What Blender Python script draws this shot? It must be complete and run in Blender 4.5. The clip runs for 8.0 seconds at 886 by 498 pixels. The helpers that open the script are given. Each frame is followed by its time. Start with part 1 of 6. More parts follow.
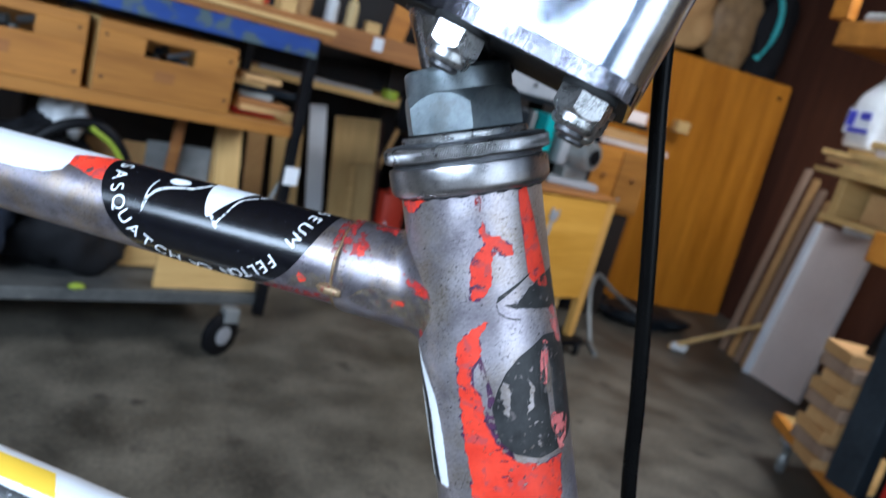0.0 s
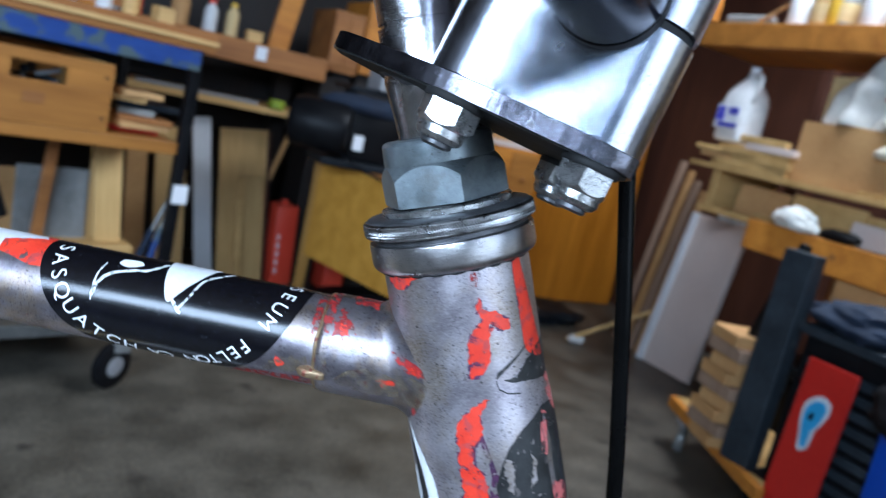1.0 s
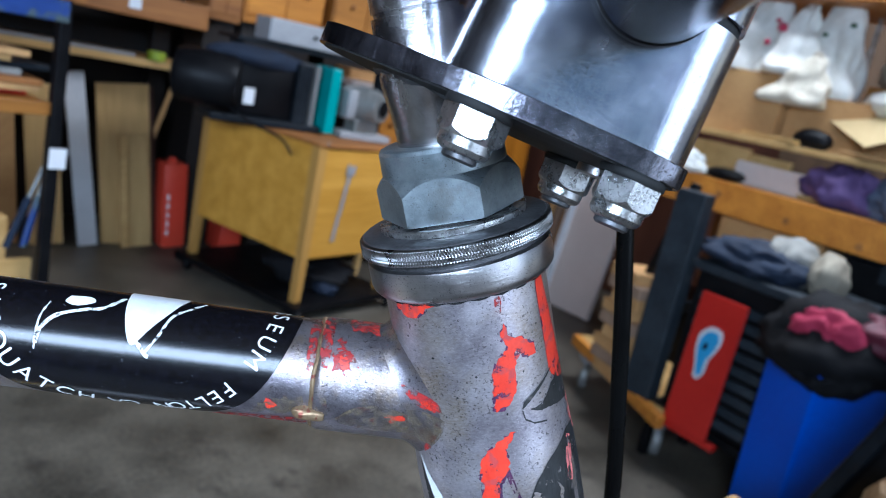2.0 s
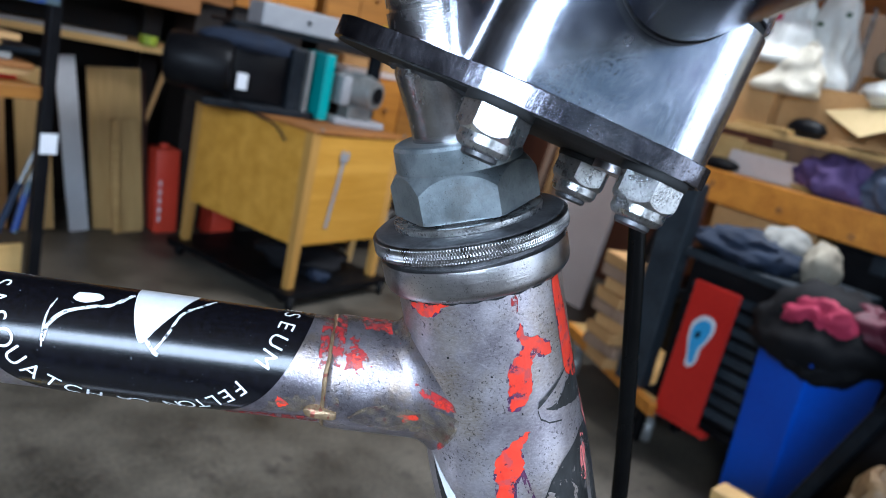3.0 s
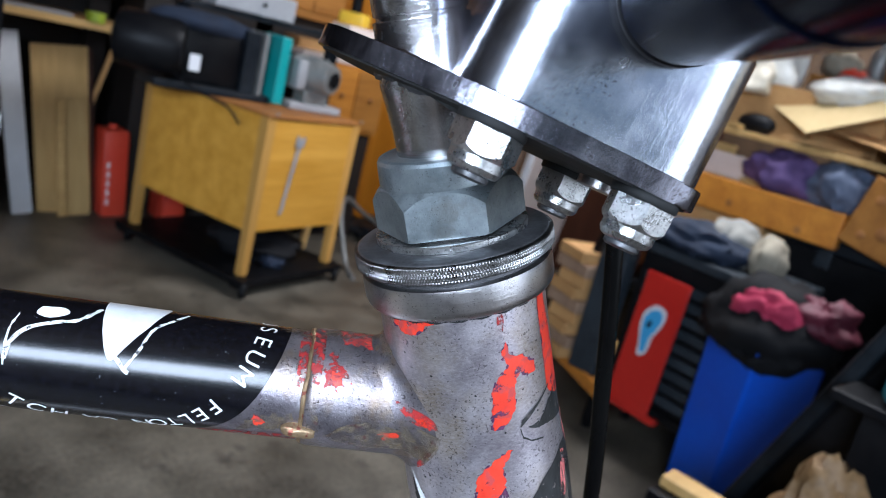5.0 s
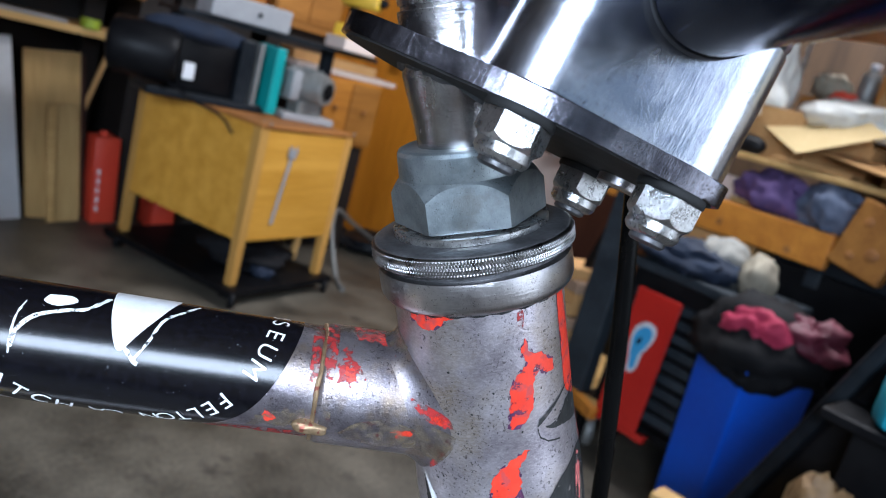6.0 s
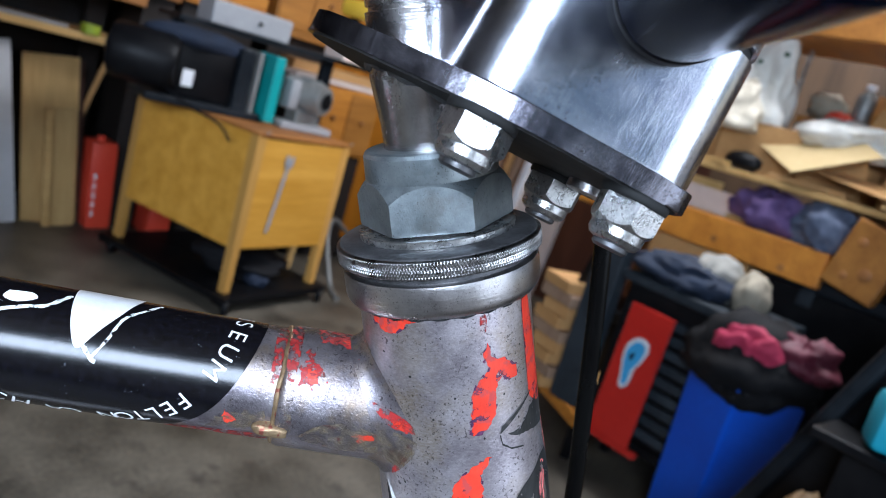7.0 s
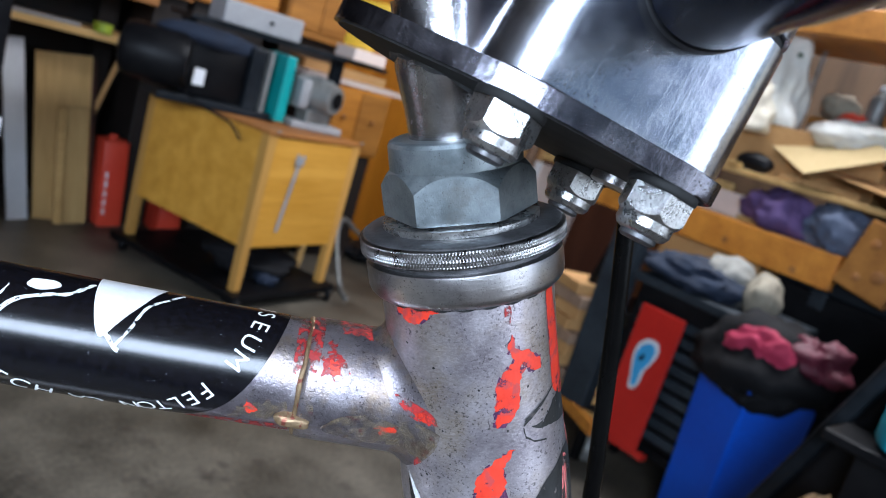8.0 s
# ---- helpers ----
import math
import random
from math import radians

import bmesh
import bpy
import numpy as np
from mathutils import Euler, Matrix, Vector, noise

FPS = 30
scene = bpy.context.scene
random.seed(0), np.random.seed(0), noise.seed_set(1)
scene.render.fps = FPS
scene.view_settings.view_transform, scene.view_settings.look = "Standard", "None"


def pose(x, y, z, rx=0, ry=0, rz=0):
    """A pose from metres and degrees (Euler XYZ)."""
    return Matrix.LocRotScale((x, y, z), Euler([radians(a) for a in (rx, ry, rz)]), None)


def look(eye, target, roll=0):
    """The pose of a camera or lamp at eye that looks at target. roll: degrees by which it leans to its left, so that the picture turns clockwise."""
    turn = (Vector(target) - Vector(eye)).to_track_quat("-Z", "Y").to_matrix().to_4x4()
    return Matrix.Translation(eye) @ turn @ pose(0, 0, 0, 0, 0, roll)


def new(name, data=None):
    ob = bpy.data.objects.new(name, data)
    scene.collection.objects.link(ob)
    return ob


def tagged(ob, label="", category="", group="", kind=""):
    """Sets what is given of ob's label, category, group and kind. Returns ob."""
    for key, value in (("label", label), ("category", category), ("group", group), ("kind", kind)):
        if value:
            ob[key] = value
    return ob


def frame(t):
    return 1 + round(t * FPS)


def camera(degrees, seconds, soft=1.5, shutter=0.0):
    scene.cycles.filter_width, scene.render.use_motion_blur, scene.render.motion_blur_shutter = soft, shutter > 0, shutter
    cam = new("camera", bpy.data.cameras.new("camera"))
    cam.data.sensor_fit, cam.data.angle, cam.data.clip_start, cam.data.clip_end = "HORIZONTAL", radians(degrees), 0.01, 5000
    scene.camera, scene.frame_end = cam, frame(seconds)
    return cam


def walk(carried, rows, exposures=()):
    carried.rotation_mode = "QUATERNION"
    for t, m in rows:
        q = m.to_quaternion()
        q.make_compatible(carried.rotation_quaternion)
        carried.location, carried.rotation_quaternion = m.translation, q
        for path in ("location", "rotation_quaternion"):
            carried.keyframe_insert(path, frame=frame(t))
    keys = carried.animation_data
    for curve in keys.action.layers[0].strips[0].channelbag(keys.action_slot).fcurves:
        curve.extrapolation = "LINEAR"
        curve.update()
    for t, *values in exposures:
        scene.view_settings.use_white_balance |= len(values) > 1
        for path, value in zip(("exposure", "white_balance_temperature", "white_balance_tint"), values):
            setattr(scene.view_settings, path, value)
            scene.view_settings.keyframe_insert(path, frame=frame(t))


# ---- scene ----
# ---------------------------------------------------------------- camera
cam = camera(61.4, 8.0, soft=0.6, shutter=0.5)
PATH = [
    (0, (0.01191, 0.00395, 1.09303), (0.0748, 1.9529, 0.6486), 15.070),
    (0.2, (0.01435, 0.00337, 1.09716), (0.0750, 1.9617, 0.6954), 15.421),
    (0.5, (0.00374, 0.00862, 1.10160), (0.1408, 1.9707, 0.7388), 15.092),
    (0.7, (-0.00093, 0.01193, 1.10404), (0.2017, 1.9700, 0.7507), 13.679),
    (1, (-0.02021, 0.01905, 1.10472), (0.3205, 1.9547, 0.7344), 13.269),
    (1.2, (-0.03478, 0.02959, 1.10538), (0.3911, 1.9485, 0.7359), 11.844),
    (1.3, (-0.03780, 0.03333, 1.10752), (0.4446, 1.9364, 0.7258), 11.240),
    (1.5, (-0.03793, 0.05097, 1.10911), (0.5752, 1.9074, 0.6875), 12.069),
    (1.7, (-0.04203, 0.05261, 1.11075), (0.5829, 1.9016, 0.6740), 12.088),
    (3, (-0.05295, 0.05865, 1.11258), (0.6004, 1.8882, 0.6373), 12.644),
    (3.5, (-0.05326, 0.05891, 1.11234), (0.5947, 1.8907, 0.6384), 12.591),
    (4, (-0.05336, 0.06222, 1.11806), (0.6389, 1.8825, 0.6625), 13.287),
    (4.2, (-0.05526, 0.06478, 1.11665), (0.6823, 1.8709, 0.6760), 13.931),
    (4.5, (-0.05527, 0.06642, 1.11324), (0.7184, 1.8541, 0.6596), 14.393),
    (4.7, (-0.05668, 0.06616, 1.11799), (0.7145, 1.8470, 0.6342), 14.126),
    (6, (-0.06433, 0.07069, 1.10972), (0.7279, 1.8537, 0.6704), 15.339),
    (6.5, (-0.06221, 0.06882, 1.10842), (0.7463, 1.8584, 0.7295), 16.358),
    (7, (-0.05632, 0.06860, 1.10942), (0.7382, 1.8585, 0.7033), 16.462),
    (7.5, (-0.05670, 0.06970, 1.10778), (0.7234, 1.8658, 0.7010), 16.711),
    (8, (-0.05879, 0.07028, 1.10592), (0.7146, 1.8682, 0.6942), 16.664),
]
walk(
    cam,
    [(t, look(eye, target, roll)) for t, eye, target, roll in PATH],
    [(0, -0.02, 5600, 9), (0.5, -0.09, 5550, 8), (1.0, -0.06, 5350, 8), (1.7, 0.04, 5300, 9), (3.0, 0.11, 5600, 10), (4.5, 0.13, 5850, 12), (8.0, 0.10, 5850, 12)],
)
cam.data.dof.use_dof = True
cam.data.dof.focus_distance = 0.19
cam.data.dof.aperture_fstop = 20.0

# ---------------------------------------------------------------- light
world = bpy.data.worlds.new("sky")
scene.world = world
world.use_nodes = True
wn = world.node_tree.nodes
sky = wn.new("ShaderNodeTexSky")
sky.sky_type = "NISHITA"
sky.sun_disc = False
sky.sun_elevation = radians(25)
sky.sun_rotation = radians(70)
world.node_tree.links.new(sky.outputs[0], wn["Background"].inputs[0])
wn["Background"].inputs[1].default_value = 0.06
sun_data = bpy.data.lights.new("sun", "SUN")
sun_data.energy, sun_data.angle, sun_data.color = 3.0, radians(0.5), (1.0, 0.95, 0.88)
sun = new("sun", sun_data)
sun.matrix_world = look((9, 3.3, 4.5), (0, 0, 0))
door_light = bpy.data.lights.new("door_daylight", "AREA")
door_light.shape, door_light.size, door_light.size_y = "RECTANGLE", 2.58, 0.80
door_light.energy, door_light.color = 178.0, (0.77, 0.885, 1.0)
yard_light = bpy.data.lights.new("yard_daylight", "AREA")
yard_light.shape, yard_light.size, yard_light.size_y = "RECTANGLE", 0.9, 0.9
yard_light.energy, yard_light.color = 7.0, (0.84, 0.92, 1.0)
# Fill lamp added above the right bench; its source is unseen and made up.
ceiling_fill = bpy.data.lights.new("ceiling_fill_lamp", "AREA")
ceiling_fill.shape, ceiling_fill.size, ceiling_fill.size_y = "RECTANGLE", 1.1, 1.3
ceiling_fill.energy, ceiling_fill.color = 92.0, (1.0, 0.985, 0.955)
scene.view_settings.exposure = 0.0

# ---------------------------------------------------------------- materials
MATS = {}


def nodes(name):
    m = bpy.data.materials.new(name)
    m.use_nodes = True
    t = m.node_tree
    return m, t, t.nodes["Principled BSDF"]


def surface(name, a, b, rough=0.6, metal=0.0, scale=8.0, stretch=(1, 1, 1), bump=0.15, fine=60.0, rvar=0.15, detail=6.0, dirt=None, dirt_at=0.62, spec=0.5, dist=0.002):
    """A painted, wooden, stone or metal surface: two colours mixed by coarse and fine noise, varied gloss, fine relief, and dirt spots."""
    m, t, p = nodes(name)
    N, L = t.nodes.new, t.links.new
    co = N("ShaderNodeTexCoord")
    mp = N("ShaderNodeMapping")
    mp.inputs["Scale"].default_value = stretch
    L(co.outputs["Object"], mp.inputs[0])
    n1 = N("ShaderNodeTexNoise")
    n1.inputs["Scale"].default_value, n1.inputs["Detail"].default_value = scale, detail
    n2 = N("ShaderNodeTexNoise")
    n2.inputs["Scale"].default_value, n2.inputs["Detail"].default_value = fine, 4.0
    L(mp.outputs[0], n1.inputs["Vector"])
    L(mp.outputs[0], n2.inputs["Vector"])
    mixf = N("ShaderNodeMath")
    mixf.operation = "MULTIPLY_ADD"
    mixf.inputs[1].default_value = 0.35
    L(n2.outputs[0], mixf.inputs[0])
    sc = N("ShaderNodeMath")
    sc.operation = "MULTIPLY"
    sc.inputs[1].default_value = 0.65
    L(n1.outputs[0], sc.inputs[0])
    L(sc.outputs[0], mixf.inputs[2])
    ramp = N("ShaderNodeValToRGB")
    ramp.color_ramp.elements[0].position, ramp.color_ramp.elements[1].position = 0.34, 0.66
    ramp.color_ramp.elements[0].color = (*a, 1)
    ramp.color_ramp.elements[1].color = (*b, 1)
    L(mixf.outputs[0], ramp.inputs[0])
    col = ramp.outputs[0]
    info = N("ShaderNodeObjectInfo")
    hsv = N("ShaderNodeHueSaturation")
    vr = N("ShaderNodeMapRange")
    vr.inputs[3].default_value, vr.inputs[4].default_value = 0.86, 1.12
    L(info.outputs["Random"], vr.inputs[0])
    L(vr.outputs[0], hsv.inputs["Value"])
    L(col, hsv.inputs["Color"])
    col = hsv.outputs[0]
    if dirt:
        n3 = N("ShaderNodeTexNoise")
        n3.inputs["Scale"].default_value, n3.inputs["Detail"].default_value = scale * 1.7, 8.0
        L(co.outputs["Object"], n3.inputs["Vector"])
        r3 = N("ShaderNodeValToRGB")
        r3.color_ramp.elements[0].position, r3.color_ramp.elements[1].position = dirt_at, dirt_at + 0.08
        L(n3.outputs[0], r3.inputs[0])
        mx = N("ShaderNodeMix")
        mx.data_type = "RGBA"
        L(r3.outputs[0], mx.inputs["Factor"])
        L(col, mx.inputs["A"])
        mx.inputs["B"].default_value = (*dirt, 1)
        col = mx.outputs["Result"]
    L(col, p.inputs["Base Color"])
    rr = N("ShaderNodeMapRange")
    rr.inputs[3].default_value, rr.inputs[4].default_value = max(0.02, rough - rvar), min(1, rough + rvar)
    L(n1.outputs[0], rr.inputs[0])
    L(rr.outputs[0], p.inputs["Roughness"])
    p.inputs["Metallic"].default_value = metal
    p.inputs["Specular IOR Level"].default_value = spec
    if bump:
        bp = N("ShaderNodeBump")
        bp.inputs["Strength"].default_value, bp.inputs["Distance"].default_value = bump, dist
        L(mixf.outputs[0], bp.inputs["Height"])
        L(bp.outputs[0], p.inputs["Normal"])
    return m


def wood(name, a, b, rough=0.55, along="x", scale=5.0, bump=0.1):
    st = {"x": (0.12, 1.6, 1.6), "y": (1.6, 0.12, 1.6), "z": (1.6, 1.6, 0.12)}[along]
    return surface(name, a, b, rough, 0.0, scale * 3, st, bump, scale * 22)


def bare_metal(name, a, b, stain, rough, metal=1.0, coarse=60.0, hair=((900.0, (0.12, 0.12, 1.0), (0, 0, 0)),), hair_gain=0.5, speck=1400.0, speck_at=0.66, speck_col=(0.04, 0.035, 0.03), stain_at=0.52, stain_mix=0.8, rust=None, rust_at=0.6, relief=0.5, stain_soft=0.14):
    """Bare worn metal: two tones, soft stains, hair scratches in given directions, pits, and flakes of left paint."""
    m, t, p = nodes(name)
    N, L = t.nodes.new, t.links.new
    co = N("ShaderNodeTexCoord")

    def tex(scale, detail, stretch=(1, 1, 1), turn=(0, 0, 0), shift=0.0, lo=0.4, hi=0.6):
        mp = N("ShaderNodeMapping")
        mp.inputs["Scale"].default_value = stretch
        mp.inputs["Rotation"].default_value = [radians(w) for w in turn]
        mp.inputs["Location"].default_value = (shift, shift * 0.7, -shift)
        L(co.outputs["Object"], mp.inputs[0])
        n = N("ShaderNodeTexNoise")
        n.inputs["Scale"].default_value, n.inputs["Detail"].default_value, n.inputs["Roughness"].default_value = scale, detail, 0.62
        L(mp.outputs[0], n.inputs["Vector"])
        r = N("ShaderNodeMapRange")
        r.inputs[1].default_value, r.inputs[2].default_value = lo, hi
        L(n.outputs[0], r.inputs[0])
        return r.outputs[0]

    def mix(fac, first, second, gain=1.0):
        g = N("ShaderNodeMath")
        g.operation = "MULTIPLY"
        g.inputs[1].default_value = gain
        L(fac, g.inputs[0])
        x = N("ShaderNodeMix")
        x.data_type = "RGBA"
        L(g.outputs[0], x.inputs["Factor"])
        for slot, v in (("A", first), ("B", second)):
            if isinstance(v, tuple):
                x.inputs[slot].default_value = (*v, 1)
            else:
                L(v, x.inputs[slot])
        return x.outputs["Result"]

    tone = tex(coarse, 9, lo=0.33, hi=0.67)
    col = mix(tone, a, b)
    col = mix(tex(coarse * 0.55, 9, shift=3.1, lo=stain_at, hi=stain_at + stain_soft), col, stain, stain_mix)
    height = None
    for k, (sc, st, tu) in enumerate(hair):
        h = tex(sc, 3, st, tu, 1.7 * k, 0.46, 0.66)
        col = mix(h, col, tuple(min(1.0, c * 1.5) for c in b), hair_gain)
        height = h
    pit = tex(speck, 3, shift=0.9, lo=speck_at, hi=speck_at + 0.05)
    cluster = tex(coarse * 1.3, 3, shift=5.5, lo=0.38, hi=0.58)
    both = N("ShaderNodeMath")
    both.operation = "MULTIPLY"
    L(pit, both.inputs[0])
    L(cluster, both.inputs[1])
    col = mix(both.outputs[0], col, speck_col, 0.7)
    p.inputs["Metallic"].default_value = metal
    if rust:
        f = tex(coarse * 2.6, 10, shift=7.7, lo=rust_at, hi=rust_at + 0.04)
        col = mix(f, col, rust)
        inv = N("ShaderNodeMath")
        inv.operation = "MULTIPLY_ADD"
        inv.inputs[1].default_value, inv.inputs[2].default_value = -metal, metal
        L(f, inv.inputs[0])
        L(inv.outputs[0], p.inputs["Metallic"])
    L(col, p.inputs["Base Color"])
    rr = N("ShaderNodeMapRange")
    rr.inputs[3].default_value, rr.inputs[4].default_value = max(0.05, rough - 0.05), rough + 0.06
    L(tone, rr.inputs[0])
    L(rr.outputs[0], p.inputs["Roughness"])
    hh = N("ShaderNodeMath")
    hh.operation = "SUBTRACT"
    grain = N("ShaderNodeMath")
    grain.operation = "MULTIPLY_ADD"
    grain.inputs[1].default_value = 1.6
    L(tex(speck * 0.6, 4, shift=2.2, lo=0.3, hi=0.7), grain.inputs[0])
    L(height, grain.inputs[2])
    L(grain.outputs[0], hh.inputs[0])
    L(both.outputs[0], hh.inputs[1])
    bp = N("ShaderNodeBump")
    bp.inputs["Strength"].default_value, bp.inputs["Distance"].default_value = relief, 0.0001
    L(hh.outputs[0], bp.inputs["Height"])
    L(bp.outputs[0], p.inputs["Normal"])
    return m


def ragged(mat, scale, least, soft=0.03):
    """Wears holes and frayed edges into a thin coat of paint."""
    t = mat.node_tree
    co, n, r = t.nodes.new("ShaderNodeTexCoord"), t.nodes.new("ShaderNodeTexNoise"), t.nodes.new("ShaderNodeMapRange")
    n.inputs["Scale"].default_value, n.inputs["Detail"].default_value, n.inputs["Roughness"].default_value = scale, 9, 0.66
    r.inputs[1].default_value, r.inputs[2].default_value = least, least + soft
    t.links.new(co.outputs["Object"], n.inputs["Vector"])
    t.links.new(n.outputs[0], r.inputs[0])
    t.links.new(r.outputs[0], t.nodes["Principled BSDF"].inputs["Alpha"])
    return mat


STEEL = bare_metal("bare_steel", (0.33, 0.295, 0.325), (0.60, 0.555, 0.585), (0.36, 0.29, 0.21), 0.34, 0.82, 75, ((1500.0, (0.5, 0.5, 1.0), (38, 12, 20)), (1900.0, (0.6, 0.6, 1.0), (-34, 16, 0))), 0.16, 1250, 0.58, (0.03, 0.025, 0.022), stain_at=0.45, stain_mix=0.72, relief=0.22)
LUGSTEEL = bare_metal("brazed_lug_steel", (0.16, 0.14, 0.16), (0.34, 0.31, 0.33), (0.27, 0.20, 0.135), 0.36, 0.85, 120, ((2400.0, (1.0, 1.0, 0.8), (8, 6, 20)),), 0.14, 1300, 0.58, (0.03, 0.025, 0.022), stain_at=0.47, stain_mix=0.8, rust=(0.34, 0.045, 0.035), rust_at=0.69, relief=0.28)
ALU = bare_metal("polished_aluminium", (0.44, 0.48, 0.58), (0.68, 0.71, 0.80), (0.36, 0.35, 0.48), 0.22, 1.0, 60, ((1500.0, (1.0, 1.0, 0.05), (0, 32, 0)), (1300.0, (0.05, 1.0, 1.0), (0, -20, 0)), (1700.0, (1.0, 0.4, 0.04), (0, -58, 0))), 0.07, 1500, 0.60, (0.16, 0.15, 0.18), 0.42, 0.75, relief=0.06, stain_soft=0.20)
PLATE = bare_metal("steel_plate", (0.115, 0.112, 0.128), (0.19, 0.185, 0.21), (0.05, 0.046, 0.06), 0.22, 1.0, 90, ((1800.0, (1.0, 1.0, 0.06), (0, 0, 0)), (900.0, (1.0, 0.04, 0.06), (0, 6, 0))), 0.16, 1300, 0.58, stain_at=0.49, stain_mix=0.75, relief=0.16)
CHROME = bare_metal("worn_chrome", (0.32, 0.305, 0.31), (0.60, 0.58, 0.58), (0.27, 0.22, 0.18), 0.30, 1.0, 90, ((2400.0, (0.06, 0.06, 1.0), (0, 0, 0)),), 0.08, 2000, 0.60, stain_at=0.54, relief=0.14)
KNURL = bare_metal("knurled_steel", (0.15, 0.145, 0.145), (0.34, 0.33, 0.325), (0.14, 0.11, 0.08), 0.30, 1.0, 200, ((2400.0, (0.06, 0.06, 1.0), (0, 0, 0)),), 0.05, 2200, 0.60, stain_at=0.60, relief=0.1)
QUILL = bare_metal("polished_quill", (0.36, 0.35, 0.355), (0.60, 0.585, 0.59), (0.30, 0.26, 0.23), 0.24, 1.0, 90, ((2400.0, (0.06, 0.06, 1.0), (0, 0, 0)),), 0.06, 1900, 0.60, stain_at=0.55, relief=0.14)
ZINC = bare_metal("zinc_nut", (0.20, 0.235, 0.25), (0.36, 0.405, 0.425), (0.22, 0.225, 0.215), 0.36, 0.85, 140, ((2500.0, (1.0, 1.0, 0.5), (20, 30, 0)),), 0.06, 2200, 0.61, stain_at=0.54, relief=0.13)
GALV = bare_metal("galvanised_nut", (0.32, 0.32, 0.32), (0.62, 0.62, 0.61), (0.16, 0.145, 0.13), 0.28, 0.95, 200, ((1800.0, (1.0, 1.0, 0.5), (20, 30, 0)),), 0.12, 1400, 0.57, stain_at=0.56, relief=0.22)
GREASE = surface("greasy_steel", (0.05, 0.05, 0.05), (0.16, 0.16, 0.17), 0.42, 0.7, 140, (1, 1, 1), 0.3, 900, 0.15, dist=0.0002)
REDPAINT = ragged(surface("red_paint", (0.60, 0.030, 0.014), (0.76, 0.052, 0.022), 0.42, 0.0, 160, (1, 1, 1), 0.3, 900, 0.1, dirt=(0.42, 0.05, 0.045), dirt_at=0.54, dist=0.0002), 330, 0.37, 0.05)
DARKRED = ragged(surface("dark_red_paint", (0.20, 0.012, 0.013), (0.44, 0.030, 0.028), 0.45, 0.0, 300, (1, 1, 1), 0.6, 1200, 0.15, dirt=(0.12, 0.04, 0.035), dirt_at=0.56, dist=0.0002), 420, 0.46, 0.06)
PAINTRIM = ragged(surface("purple_paint_edge", (0.030, 0.014, 0.045), (0.11, 0.028, 0.075), 0.45, 0.0, 300, (1, 1, 1), 0.5, 1200, 0.15, dist=0.0002), 420, 0.42, 0.06)
BRASS = ragged(surface("brazed_weld", (0.22, 0.165, 0.11), (0.36, 0.29, 0.20), 0.5, 0.6, 240, (1, 1, 1), 0.6, 900, 0.1, dirt=(0.20, 0.05, 0.04), dirt_at=0.60, dist=0.0004), 260, 0.40, 0.34)
FLUX = ragged(surface("burnt_flux", (0.035, 0.022, 0.014), (0.11, 0.075, 0.045), 0.5, 0.2, 260, (1, 1, 1), 0.5, 900, 0.1, dirt=(0.20, 0.04, 0.03), dirt_at=0.62, dist=0.0003), 300, 0.42, 0.22)
BRAZE = surface("brass_drip", (0.22, 0.14, 0.075), (0.42, 0.30, 0.17), 0.46, 0.7, 300, (1, 1, 1), 0.6, 900, 0.1, dirt=(0.22, 0.06, 0.04), dirt_at=0.56, dist=0.0004)
STICKER = surface("black_vinyl", (0.0015, 0.0015, 0.002), (0.004, 0.004, 0.007), 0.21, 0.0, 700, (1, 1, 1), 0.08, 900, 0.05, dirt=(0.15, 0.16, 0.18), dirt_at=0.69, spec=0.45, dist=0.0001)
WHITEINK = surface("white_ink", (0.74, 0.74, 0.74), (0.84, 0.84, 0.84), 0.35, 0.0, 300, (1, 1, 1), 0.05, 900, 0.05, dist=0.0001)
WORNINK = ragged(surface("worn_white_ink", (0.70, 0.70, 0.70), (0.82, 0.82, 0.82), 0.4, 0.0, 300, (1, 1, 1), 0.05, 900, 0.05, dist=0.0001), 520, 0.42, 0.05)
BLACKDECAL = ragged(surface("black_decal", (0.010, 0.010, 0.010), (0.03, 0.03, 0.03), 0.42, 0.0, 200, (1, 1, 1), 0.2, 900, 0.1, dirt=(0.10, 0.085, 0.08), dirt_at=0.62, dist=0.0001), 380, 0.36)
PINKDECAL = ragged(surface("faded_pink_decal", (0.50, 0.10, 0.10), (0.64, 0.20, 0.18), 0.5, 0.0, 200, (1, 1, 1), 0.15, 900, 0.1, dist=0.0001), 380, 0.44)
BLACKBAR = surface("black_coated_tube", (0.004, 0.007, 0.019), (0.006, 0.011, 0.028), 0.15, 0.0, 60, (1, 1, 1), 0.05, 400, 0.04, spec=0.025, dist=0.0001)
RUBBER = surface("black_cable_sheath", (0.0015, 0.0015, 0.0015), (0.003, 0.003, 0.003), 0.26, 0.0, 60, (1, 1, 1), 0.1, 400, 0.06, spec=0.10, dist=0.0001)
# Flat black for gaps, grime, washers and the painted shade under the stem plate.
BLACKGAP = surface("matt_black", (0.004, 0.004, 0.004), (0.010, 0.010, 0.010), 0.7, 0.0, 60)

